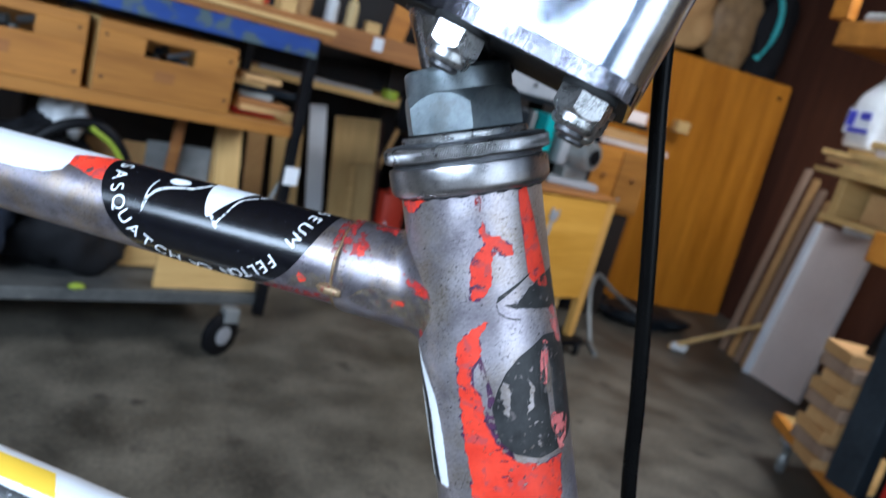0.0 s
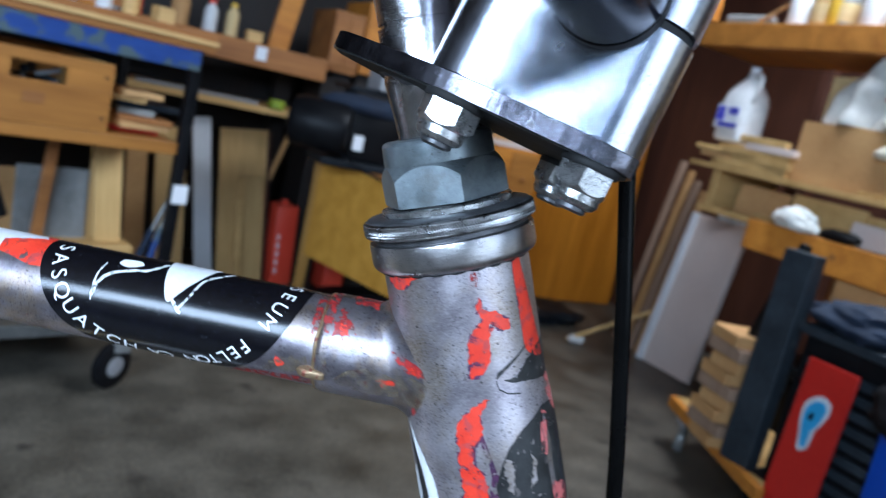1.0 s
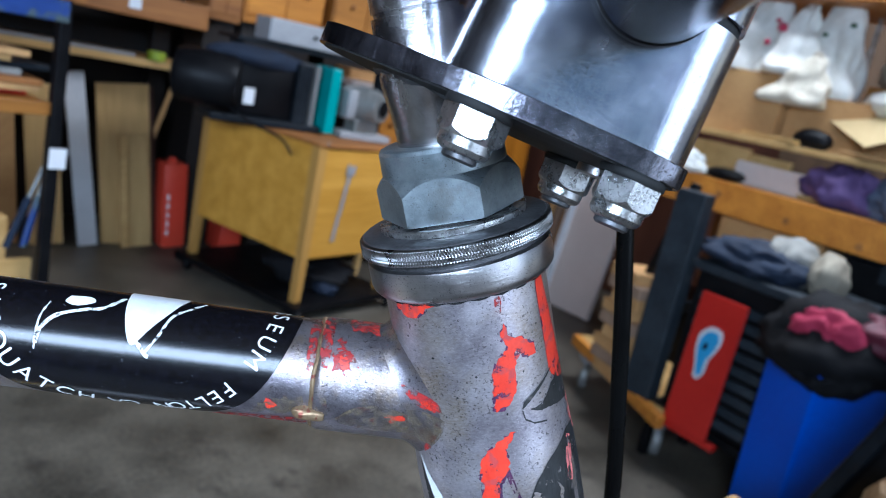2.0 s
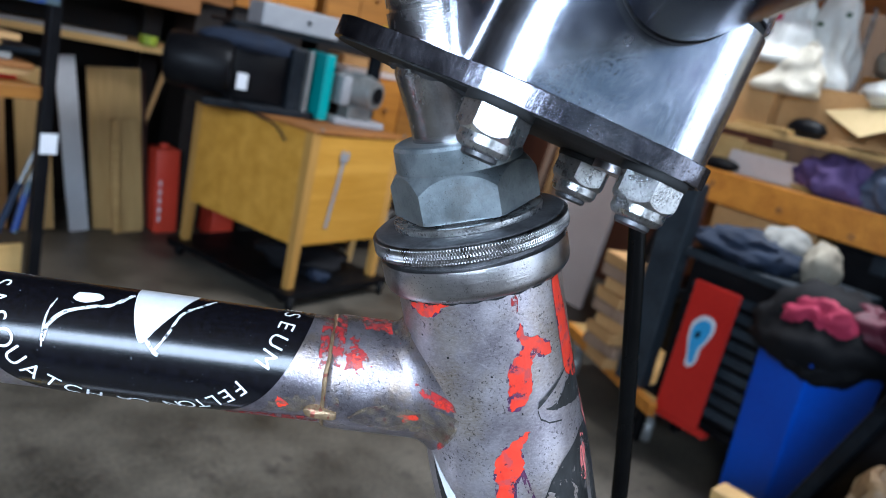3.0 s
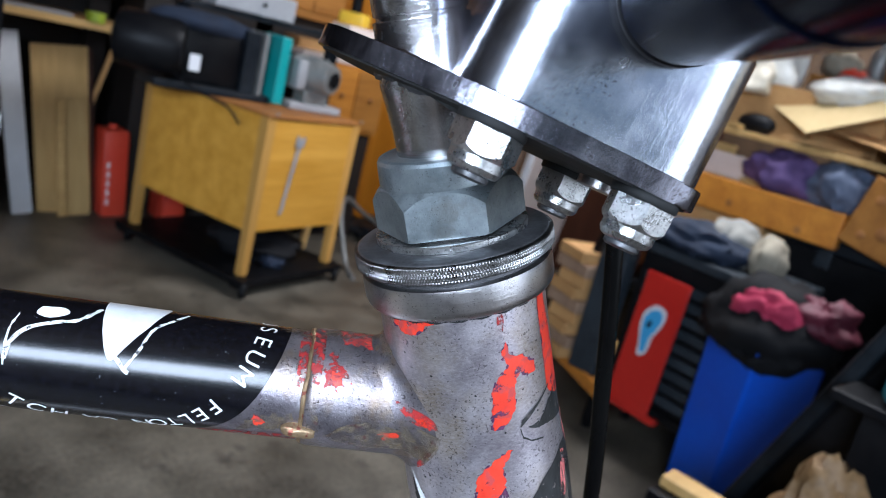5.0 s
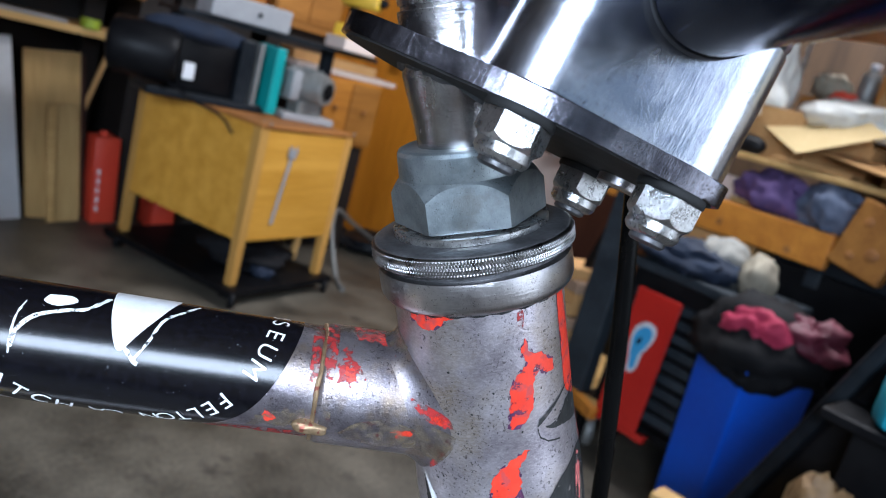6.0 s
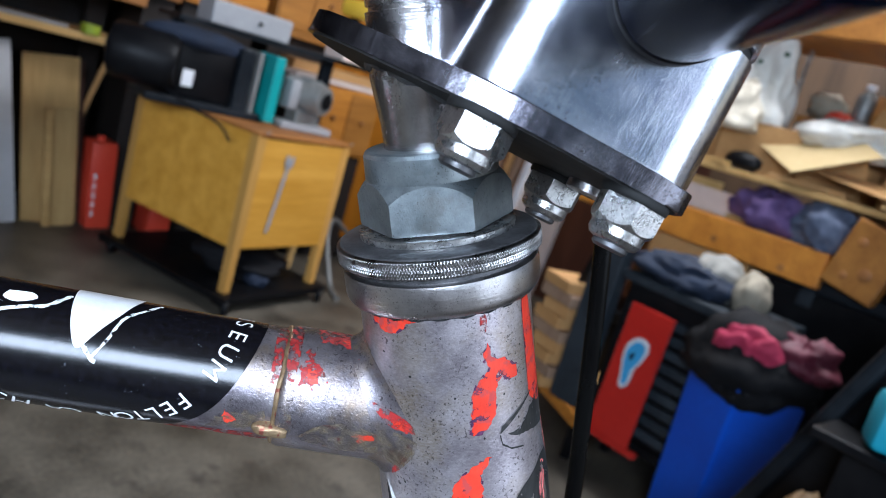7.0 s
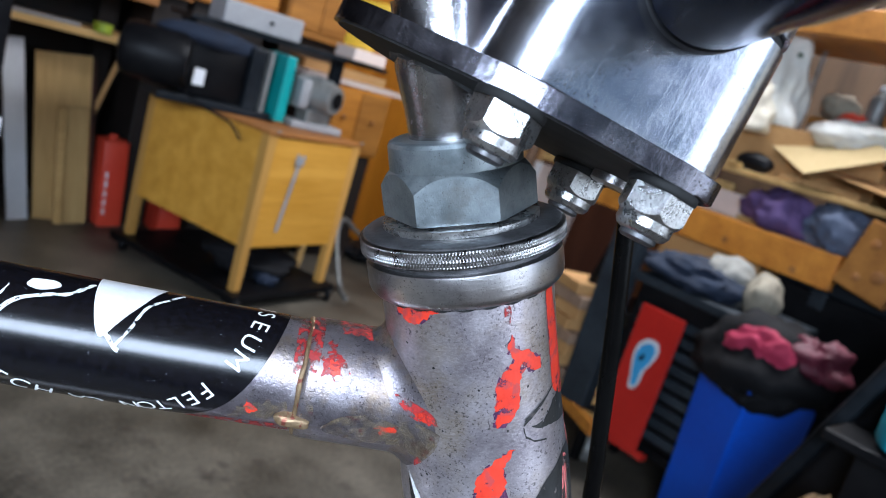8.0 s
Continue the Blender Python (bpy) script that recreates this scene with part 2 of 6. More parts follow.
CONCRETE = surface("concrete", (0.026, 0.023, 0.018), (0.150, 0.130, 0.099), 0.50, 0.0, 4.5, (1, 1, 1), 0.5, 75, 0.2, 13, dirt=(0.050, 0.043, 0.034), dirt_at=0.62)
# Near black: the shadow under the benches is put into this board colour.
WALLWOOD = wood("shadow_dark_boards", (0.007, 0.0045, 0.0035), (0.022, 0.013, 0.009), 0.7, "z", 2)
REDWALL = wood("redbrown_boards", (0.036, 0.010, 0.005), (0.080, 0.026, 0.012), 0.6, "z", 2)
BACKB = wood("dark_back_board", (0.040, 0.023, 0.012), (0.095, 0.055, 0.028), 0.65, "z", 2)
CEIL = wood("ceiling_boards", (0.05, 0.035, 0.022), (0.09, 0.065, 0.04), 0.8, "x", 2)
OAK = wood("yellow_oak", (0.58, 0.27, 0.030), (0.80, 0.41, 0.065), 0.40, "x", 3)
OAKV = wood("yellow_oak_upright", (0.48, 0.24, 0.05), (0.62, 0.34, 0.09), 0.45, "z", 3)
PLYY = wood("varnished_plywood", (0.33, 0.105, 0.005), (0.55, 0.200, 0.013), 0.35, "z", 3)
ORANGEW = wood("orange_timber", (0.38, 0.125, 0.012), (0.64, 0.26, 0.030), 0.55, "x", 3)
CRATEW = wood("crate_pine", (0.26, 0.095, 0.013), (0.47, 0.195, 0.030), 0.55, "x", 3)
BROWNW = wood("brown_bench_timber", (0.20, 0.07, 0.014), (0.42, 0.17, 0.040), 0.6, "x", 3)
PALE = wood("pale_pine", (0.48, 0.29, 0.095), (0.66, 0.43, 0.17), 0.6, "z", 3)
PALEX = wood("pale_pine_flat", (0.46, 0.27, 0.085), (0.66, 0.42, 0.16), 0.6, "x", 3)
PINKB = surface("pinkish_board", (0.62, 0.50, 0.44), (0.72, 0.59, 0.52), 0.6, 0, 3, (1, 1, 1), 0.05, 60)
TAN = wood("weathered_board", (0.24, 0.15, 0.10), (0.36, 0.24, 0.16), 0.7, "z", 3)
CARD = surface("cardboard", (0.42, 0.215, 0.075), (0.58, 0.34, 0.135), 0.8, 0, 6, (1, 1, 1), 0.08, 80)
WHITEP = surface("white_plastic", (0.62, 0.62, 0.62), (0.76, 0.76, 0.76), 0.4, 0, 8, (1, 1, 1), 0.05, 60)
JUGP = surface("milky_plastic", (0.62, 0.61, 0.60), (0.76, 0.75, 0.74), 0.3, 0, 8, (1, 1, 1), 0.05, 60)
WHITEPAINT = surface("white_paint", (0.70, 0.70, 0.72), (0.80, 0.80, 0.82), 0.5, 0, 8, (1, 1, 1), 0.05, 60)
BLUEP = surface("blue_painted_strip", (0.010, 0.035, 0.17), (0.022, 0.065, 0.27), 0.5, 0, 9, (0.4, 1, 1), 0.1, 80, dirt=(0.07, 0.10, 0.11), dirt_at=0.48)
BLUEBIN = surface("blue_plastic", (0.004, 0.080, 0.60), (0.008, 0.11, 0.72), 0.42, 0, 4, (1, 1, 1), 0.05, 80)
REDPANEL = surface("red_enamel", (0.52, 0.015, 0.010), (0.64, 0.024, 0.014), 0.4, 0, 4, (1, 1, 1), 0.05, 80)
REDCAN = surface("red_plastic", (0.62, 0.05, 0.025), (0.72, 0.075, 0.035), 0.45, 0, 5, (1, 1, 1), 0.05, 60)
CYANP = surface("cyan_plastic", (0.02, 0.36, 0.50), (0.03, 0.44, 0.60), 0.45, 0, 5, (1, 1, 1), 0.05, 60)
VIOLETINK = surface("violet_blue_print", (0.05, 0.05, 0.42), (0.09, 0.09, 0.55), 0.45, 0, 30)
GREENINK = surface("dark_green_print", (0.02, 0.06, 0.02), (0.04, 0.10, 0.035), 0.5, 0, 30)
LIGHTBLUE = surface("light_blue_print", (0.05, 0.32, 0.62), (0.07, 0.40, 0.72), 0.4, 0, 30)
TEAL = surface("teal_enamel", (0.01, 0.28, 0.28), (0.015, 0.36, 0.36), 0.4, 0, 6, (1, 1, 1), 0.05, 60)
DARKM = surface("dark_grey_metal", (0.005, 0.007, 0.010), (0.016, 0.020, 0.025), 0.5, 0.0, 8, (1, 1, 1), 0.1, 60, spec=0.15)
BLACKM = surface("black_plastic", (0.003, 0.003, 0.004), (0.008, 0.008, 0.009), 0.45, 0, 10, (1, 1, 1), 0.1, 60, spec=0.15)
GREYM = surface("grey_cast_metal", (0.22, 0.22, 0.21), (0.34, 0.34, 0.33), 0.45, 0.4, 14, (1, 1, 1), 0.15, 80)
DECKM = surface("scuffed_deck", (0.045, 0.045, 0.044), (0.11, 0.108, 0.10), 0.55, 0, 7, (1, 1, 1), 0.2, 70, dirt=(0.20, 0.19, 0.17), dirt_at=0.66)
GREYPAINT = surface("light_grey_paint", (0.27, 0.27, 0.28), (0.36, 0.36, 0.37), 0.5, 0, 8, (1, 1, 1), 0.1, 60)
BLACKCLOTH = surface("black_cloth", (0.003, 0.003, 0.004), (0.010, 0.010, 0.012), 0.8, 0, 14, (1, 1, 1), 0.4, 140, dist=0.01, spec=0.25)
PINKCLOTH = surface("raspberry_cloth", (0.36, 0.02, 0.06), (0.50, 0.04, 0.10), 0.8, 0, 14, (1, 1, 1), 0.4, 140, dist=0.01)
BLUECLOTH = surface("navy_cloth", (0.005, 0.010, 0.025), (0.013, 0.024, 0.050), 0.85, 0, 14, (1, 1, 1), 0.4, 140, dist=0.01)
PURPLE = surface("purple_cloth", (0.075, 0.042, 0.135), (0.16, 0.095, 0.25), 0.8, 0, 22, (1, 1, 1), 0.4, 140, dist=0.01)
GREYCLOTH = surface("grey_cloth", (0.20, 0.19, 0.17), (0.32, 0.31, 0.28), 0.85, 0, 14, (1, 1, 1), 0.4, 140, dist=0.01)
BAGWHITE = surface("white_bag", (0.64, 0.62, 0.56), (0.79, 0.78, 0.73), 0.5, 0, 26, (1, 1, 1), 0.5, 90, dist=0.012)
CREAMBAG = surface("cream_bag", (0.54, 0.48, 0.37), (0.68, 0.62, 0.50), 0.55, 0, 26, (1, 1, 1), 0.5, 90, dist=0.012)
CREAM = surface("cream_cloth", (0.27, 0.23, 0.17), (0.42, 0.37, 0.28), 0.85, 0, 14, (1, 1, 1), 0.4, 140, dist=0.01)
KRAFT = surface("kraft_paper", (0.15, 0.085, 0.035), (0.30, 0.18, 0.08), 0.6, 0, 14, (1, 1, 1), 0.3, 90, dist=0.01)
PLAID = surface("blue_grey_cloth", (0.07, 0.09, 0.15), (0.16, 0.19, 0.27), 0.85, 0, 30, (1, 1, 1), 0.4, 140, dist=0.01)
MAROON = surface("maroon_plastic", (0.09, 0.008, 0.022), (0.17, 0.016, 0.04), 0.65, 0, 14, (1, 1, 1), 0.4, 140, dist=0.01)
RACKM = surface("rack_metal", (0.014, 0.019, 0.025), (0.036, 0.046, 0.056), 0.5, 0.0, 8, (1, 1, 1), 0.1, 60, dirt=(0.10, 0.10, 0.10), dirt_at=0.68, spec=0.3)
PAPER = surface("manila_paper", (0.55, 0.40, 0.18), (0.64, 0.48, 0.24), 0.7, 0, 10, (1, 1, 1), 0.05, 60)
YELLOWP = surface("yellow_plastic", (0.70, 0.42, 0.03), (0.80, 0.52, 0.05), 0.45, 0, 10)
LIMEGLASS = surface("olive_glass", (0.10, 0.11, 0.05), (0.17, 0.17, 0.09), 0.12, 0, 10)
LIME = surface("lime_tape", (0.26, 0.34, 0.02), (0.36, 0.44, 0.035), 0.5, 0, 20)
GROUND = surface("yard_paving", (0.20, 0.19, 0.18), (0.30, 0.29, 0.27), 0.85, 0, 1.5, (1, 1, 1), 0.2, 30)

# ---------------------------------------------------------------- builders
def link(name, bm, mat, smooth=False, angle=40):
    me = bpy.data.meshes.new(name)
    bmesh.ops.recalc_face_normals(bm, faces=bm.faces)
    if smooth:
        for f in bm.faces:
            f.smooth = True
        for e in bm.edges:
            if len(e.link_faces) == 2 and e.calc_face_angle(0) > radians(angle):
                e.smooth = False
    bm.to_mesh(me)
    bm.free()
    me.materials.append(mat)
    return new(name, me)


def thing(name, m, label, category, group="", kind=""):
    ob = new(name)
    ob.empty_display_size = 0.05
    ob.matrix_world = m
    return tagged(ob, label, category, group, kind)


def part(name, bm, mat, parent, label="", smooth=False, angle=40):
    ob = link(name, bm, mat, smooth, angle)
    ob.parent = parent
    return tagged(ob, label) if label else ob


def solo(name, bm, mat, m, label, category, group="", kind="", smooth=False, angle=40):
    ob = link(name, bm, mat, smooth, angle)
    ob.matrix_world = m
    return tagged(ob, label, category, group, kind)


def box(size, at=(0, 0, 0), bevel=0.0, turn=(0, 0, 0), bm=None, seg=2):
    """A block centred on at, with softened edges."""
    own = bmesh.new()
    bmesh.ops.create_cube(own, size=1, matrix=Matrix.Diagonal((*size, 1)))
    if bevel:
        bmesh.ops.bevel(own, geom=own.edges[:], offset=bevel, segments=seg, affect="EDGES", profile=0.5)
    bmesh.ops.transform(own, matrix=pose(*at, *turn), verts=own.verts)
    if bm is None:
        return own
    me = bpy.data.meshes.new("tmp")
    own.to_mesh(me)
    own.free()
    bm.from_mesh(me)
    bpy.data.meshes.remove(me)
    return bm


def turned(profile, n=48, bm=None, m=Matrix(), close=True):
    """A body of revolution round z from (radius, height) pairs."""
    bm = bm or bmesh.new()
    rings = []
    for r, z in profile:
        rings.append([bm.verts.new(m @ Vector((r * math.cos(2 * math.pi * i / n), r * math.sin(2 * math.pi * i / n), z))) for i in range(n)])
    for a, b in zip(rings, rings[1:]):
        for i in range(n):
            bm.faces.new((a[i], a[(i + 1) % n], b[(i + 1) % n], b[i]))
    if close:
        bm.faces.new(rings[0][::-1])
        bm.faces.new(rings[-1])
    return bm


def prism(outline, z0, z1, bevel=0.0, bm=None, m=Matrix(), seg=2):
    """A flat outline (x, y) raised from z0 to z1."""
    own = bmesh.new()
    lo = [own.verts.new((x, y, z0)) for x, y in outline]
    hi = [own.verts.new((x, y, z1)) for x, y in outline]
    k = len(outline)
    own.faces.new(lo[::-1])
    own.faces.new(hi)
    for i in range(k):
        own.faces.new((lo[i], lo[(i + 1) % k], hi[(i + 1) % k], hi[i]))
    if bevel:
        bmesh.ops.bevel(own, geom=own.edges[:], offset=bevel, segments=seg, affect="EDGES", profile=0.5, clamp_overlap=True)
    bmesh.ops.transform(own, matrix=m, verts=own.verts)
    if bm is None:
        return own
    me = bpy.data.meshes.new("tmp")
    own.to_mesh(me)
    own.free()
    bm.from_mesh(me)
    bpy.data.meshes.remove(me)
    return bm


def tube(points, radius, n=16, bm=None):
    """A round rod swept along points."""
    bm = bm or bmesh.new()
    pts = [Vector(p) for p in points]
    radii = radius if isinstance(radius, (list, tuple)) else [radius] * len(pts)
    rings, side = [], None
    for i, p in enumerate(pts):
        d = (pts[min(i + 1, len(pts) - 1)] - pts[max(i - 1, 0)]).normalized()
        if side is None:
            side = d.orthogonal().normalized()
        side = (side - d * side.dot(d)).normalized()
        up = d.cross(side)
        rings.append([bm.verts.new(p + radii[i] * (side * math.cos(2 * math.pi * k / n) + up * math.sin(2 * math.pi * k / n))) for k in range(n)])
    for a, b in zip(rings, rings[1:]):
        for k in range(n):
            bm.faces.new((a[k], a[(k + 1) % n], b[(k + 1) % n], b[k]))
    bm.faces.new(rings[0][::-1])
    bm.faces.new(rings[-1])
    return bm


def curve_points(ctrl, steps=8):
    """A smooth line through control points."""
    P = [Vector(c) for c in ctrl]
    P = [P[0] * 2 - P[1]] + P + [P[-1] * 2 - P[-2]]
    out = []
    for i in range(1, len(P) - 2):
        for s in range(steps):
            t = s / steps
            a, b, c, d = P[i - 1], P[i], P[i + 1], P[i + 2]
            out.append(0.5 * ((2 * b) + (c - a) * t + (2 * a - 5 * b + 4 * c - d) * t * t + (3 * b - a - 3 * c + d) * t ** 3))
    out.append(P[-2])
    return out


def lump(size, rough=0.25, freq=3.0, seed=0, sub=4, sharp=0.0):
    """A soft crumpled body: a ball pushed about by noise, flat underneath."""
    bm = bmesh.new()
    bmesh.ops.create_icosphere(bm, subdivisions=sub, radius=1)
    off = Vector((seed * 3.7, seed * 1.3, seed * 2.1))
    for v in bm.verts:
        q = v.co.normalized()
        k = 1 + rough * noise.noise(q * freq * 0.6 + off) + rough * 0.25 * noise.noise(q * freq * 1.6 + off) + sharp * (0.35 - abs(noise.noise(Vector((q.x * 1.4, q.y * 1.4, q.z * 0.5)) * freq - off)))
        p = q * k
        v.co = Vector((p.x * size[0] / 2, p.y * size[1] / 2, max(p.z, -0.82) * size[2] / 2 + 0.41 * size[2]))
    return bm


def patch(outline, radius, lift, jag=0.0, seed=0, step=1.2, thick=0.0):
    """A thin skin on a round tube: an outline of (degrees round the axis, millimetres along it), cut on a fine grid of the tube's surface."""
    pts = []
    off = Vector((seed * 5.1, seed * 2.3, 0.7))
    k = len(outline)
    for i in range(k):
        a, b = outline[i], outline[(i + 1) % k]
        n = max(1, int(math.hypot((b[0] - a[0]) * radius * 17.45, b[1] - a[1]) / step))
        for j in range(n):
            t = j / n
            pts.append(((a[0] + (b[0] - a[0]) * t) * radius * 17.4533, a[1] + (b[1] - a[1]) * t))
    if jag:
        pts = [(x + jag * noise.noise(Vector((x * 0.8, y * 0.8, 0)) + off), y + jag * noise.noise(Vector((x * 0.8, y * 0.8, 9)) - off)) for x, y in pts]
    bm = bmesh.new()
    vs = [bm.verts.new((x, y, 0)) for x, y in pts]
    f = bm.faces.new(vs)
    bmesh.ops.triangulate(bm, faces=[f], ngon_method="EAR_CLIP")
    lo, hi = min(x for x, _ in pts), max(x for x, _ in pts)
    x = lo + 1.5
    while x < hi:
        bmesh.ops.bisect_plane(bm, geom=bm.verts[:] + bm.edges[:] + bm.faces[:], plane_co=(x, 0, 0), plane_no=(1, 0, 0))
        x += 1.5
    wrap(bm, radius + lift)
    return bm


def wrap(bm, radius):
    """Bends a flat sheet (arc in mm, length in mm) round the z axis."""
    for v in bm.verts:
        a = v.co.x / (radius * 1000)
        r = radius + v.co.z / 1000
        v.co = Vector((r * math.cos(a), r * math.sin(a), v.co.y / 1000))


def lettering(text, size):
    """A flat mesh of one character, centred."""
    cu = bpy.data.curves.new("glyph", "FONT")
    cu.body, cu.size, cu.align_x, cu.align_y = text, size, "CENTER", "CENTER"
    ob = bpy.data.objects.new("glyph", cu)
    me = bpy.data.meshes.new_from_object(ob)
    bm = bmesh.new()
    bm.from_mesh(me)
    bpy.data.objects.remove(ob)
    bpy.data.curves.remove(cu)
    bpy.data.meshes.remove(me)
    return bm


ROOM = pose(0, 0, 0, 0, 0, 20)


def at(x, y, z=0.0, rx=0, ry=0, rz=0):
    return ROOM @ pose(x, y, z, rx, ry, rz)

# ---------------------------------------------------------------- the garage
X0, X1, Y0, Y1, CEILZ = -3.2, 3.75, -0.9, 4.5, 2.75
ground = solo("ground", box((600, 600, 0.1), (0, 0, -0.06)), GROUND, at(0, 0), "pale paved yard outside the garage", "ground", kind="structure")
floor = solo("floor", box((X1 - X0 + 0.3, Y1 - Y0 + 0.3, 0.1), ((X0 + X1) / 2, (Y0 + Y1) / 2, -0.05)), CONCRETE, at(0, 0), "worn and stained dark concrete garage floor", "floor", kind="structure")
solo("wall_back", box((X1 - X0 + 0.3, 0.12, CEILZ), ((X0 + X1) / 2, Y1 + 0.06, CEILZ / 2)), WALLWOOD, at(0, 0), "dark brown board wall behind the benches", "wall", kind="structure")
solo("wall_right", box((0.12, Y1 - Y0, CEILZ), (X1 + 0.06, (Y0 + Y1) / 2, CEILZ / 2)), REDWALL, at(0, 0), "red-brown board wall beside the bench", "wall", kind="structure")
solo("wall_left", box((0.12, Y1 - Y0, CEILZ), (X0 - 0.06, (Y0 + Y1) / 2, CEILZ / 2)), WALLWOOD, at(0, 0), "dark brown board wall", "wall", kind="structure")
# Unseen opening cut into the ceiling only to house the added fill lamp.
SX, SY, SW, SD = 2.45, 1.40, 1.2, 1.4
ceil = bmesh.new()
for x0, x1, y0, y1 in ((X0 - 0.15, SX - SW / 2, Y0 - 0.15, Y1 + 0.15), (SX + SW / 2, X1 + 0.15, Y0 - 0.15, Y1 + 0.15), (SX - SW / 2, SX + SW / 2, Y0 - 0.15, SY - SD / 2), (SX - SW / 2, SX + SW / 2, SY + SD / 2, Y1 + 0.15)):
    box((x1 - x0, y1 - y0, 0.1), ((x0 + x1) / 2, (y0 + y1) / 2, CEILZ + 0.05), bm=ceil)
solo("ceiling", ceil, CEIL, at(0, 0), "plain board ceiling of the garage with an added, unseen opening", "ceiling", kind="structure")
lin3 = new("ceiling_fill_lamp", ceiling_fill)
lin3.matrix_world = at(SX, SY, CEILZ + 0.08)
lin = new("door_daylight", door_light)
lin2 = new("yard_daylight", yard_light)
lin2.matrix_world = at(0.53, Y0 - 0.02, 1.38, 90, 0, 0)
lin.matrix_world = at(-1.83, Y0 - 0.02, 1.75, 90, 0, 0)
solo("wall_front", box((X1 - X0 + 0.3, 0.12, CEILZ - 2.35), ((X0 + X1) / 2, Y0 - 0.08, 2.35 + (CEILZ - 2.35) / 2)), WALLWOOD, at(0, 0), "wall strip over the open garage door", "wall", kind="structure")
solo("wall_front", box((0.9, 0.12, 2.35), (X1 - 0.35, Y0 - 0.08, 1.175)), WALLWOOD, at(0, 0), "dark board wall beside the open garage door", "wall", kind="structure")
# ---------------------------------------------------------------- the bicycle
FWD, AWAY, UP = Vector((0.8972, -0.2305, 0.3766)), Vector((0.2360, 0.9712, 0.0322)), Vector((-0.3732, 0.0600, 0.9258))
HEAD = Matrix.Translation((0.0257, 0.2396, 1.0543)) @ Matrix((FWD, AWAY, UP)).transposed().to_4x4()
bike = thing("bicycle", HEAD, "stripped bare-steel bicycle frame with patches of old red paint", "bicycle")
R_HEAD, R_TOP = 0.0223, 0.0148
mm = 0.001


def flare(z):
    """How much wider than its straight part the head tube is at the height z."""
    k = min(1.0, max(0.0, (-0.026 - z) / 0.026))
    return 0.0012 * k * k * (3 - 2 * k)


head = part("head_tube", turned([(0.0205, -0.225), (R_HEAD + 0.0012, -0.224)] + [(R_HEAD + flare(-0.060 + 0.001 * i), -0.060 + 0.001 * i) for i in range(36)] + [(R_HEAD, 0.0085), (0.0205, 0.0088)], 96), STEEL, bike, "bare steel head tube with scraped paint", True)
# headset
part("headset_cup", turned([(0.0216, 0.0070), (0.0232, 0.0071), (0.0242, 0.0076), (0.0249, 0.0085), (0.0252, 0.0096), (0.0252, 0.0146), (0.0250, 0.0156), (0.0236, 0.0160)], 96), CHROME, bike, "brushed steel headset cup", True, 30)
part("headset_gap", turned([(0.0236, 0.0158), (0.0236, 0.0182)], 64), GREASE, bike, "", True)
ring = bmesh.new()
K, FINE = 215, 5
prof = [(0.0246, 0.0174), (0.0257, 0.0177)] + [(0.0259, 0.0181 + 0.00034 * k) for k in range(11)] + [(0.0258, 0.0218), (0.0250, 0.0222)]
rows_k = []
for j, (r, z) in enumerate(prof):
    row = []
    for i in range(K * FINE):
        u, v = i / FINE + z / 0.0015, i / FINE - z / 0.0015
        tooth = min(1 - abs(2 * (u % 1) - 1), 1 - abs(2 * (v % 1) - 1))
        rr = r + (0.00038 * tooth if 2 <= j <= 12 else 0.0)
        w = 2 * math.pi * i / (FINE * K)
        row.append(ring.verts.new((rr * math.cos(w), rr * math.sin(w), z)))
    rows_k.append(row)
for a, b in zip(rows_k, rows_k[1:]):
    for i in range(FINE * K):
        ring.faces.new((a[i], a[(i + 1) % (FINE * K)], b[(i + 1) % (FINE * K)], b[i]))
part("adjusting_ring", ring, KNURL, bike, "knurled steel headset adjusting ring")
part("ring_face", turned([(0.0254, 0.0214), (0.0252, 0.0221), (0.0246, 0.0226), (0.0190, 0.0232)], 72), GREASE, bike, "dark greasy upper face of the ring", True)
part("washer", turned([(0.0150, 0.0228), (0.0196, 0.0229), (0.0199, 0.0232), (0.0199, 0.0246), (0.0196, 0.0249), (0.0150, 0.0249)], 72), GALV, bike, "thin zinc washer under the locknut", True)
# Black ring in the narrow gap between washer and locknut.
part("grease_line", turned([(0.0150, 0.0247), (0.0166, 0.0247), (0.0166, 0.0262), (0.0150, 0.0262)], 72), BLACKGAP, bike, "", True)
part("grime_ring", tube([(0.0226 * math.cos(2 * math.pi * i / 90), 0.0226 * math.sin(2 * math.pi * i / 90), 0.0071 + 0.0002 * math.sin(i * 1.7)) for i in range(91)], [0.00045 + 0.0002 * abs(math.sin(i * 2.3)) for i in range(91)], 6), BLACKGAP, bike, "dark grime under the cup", True)


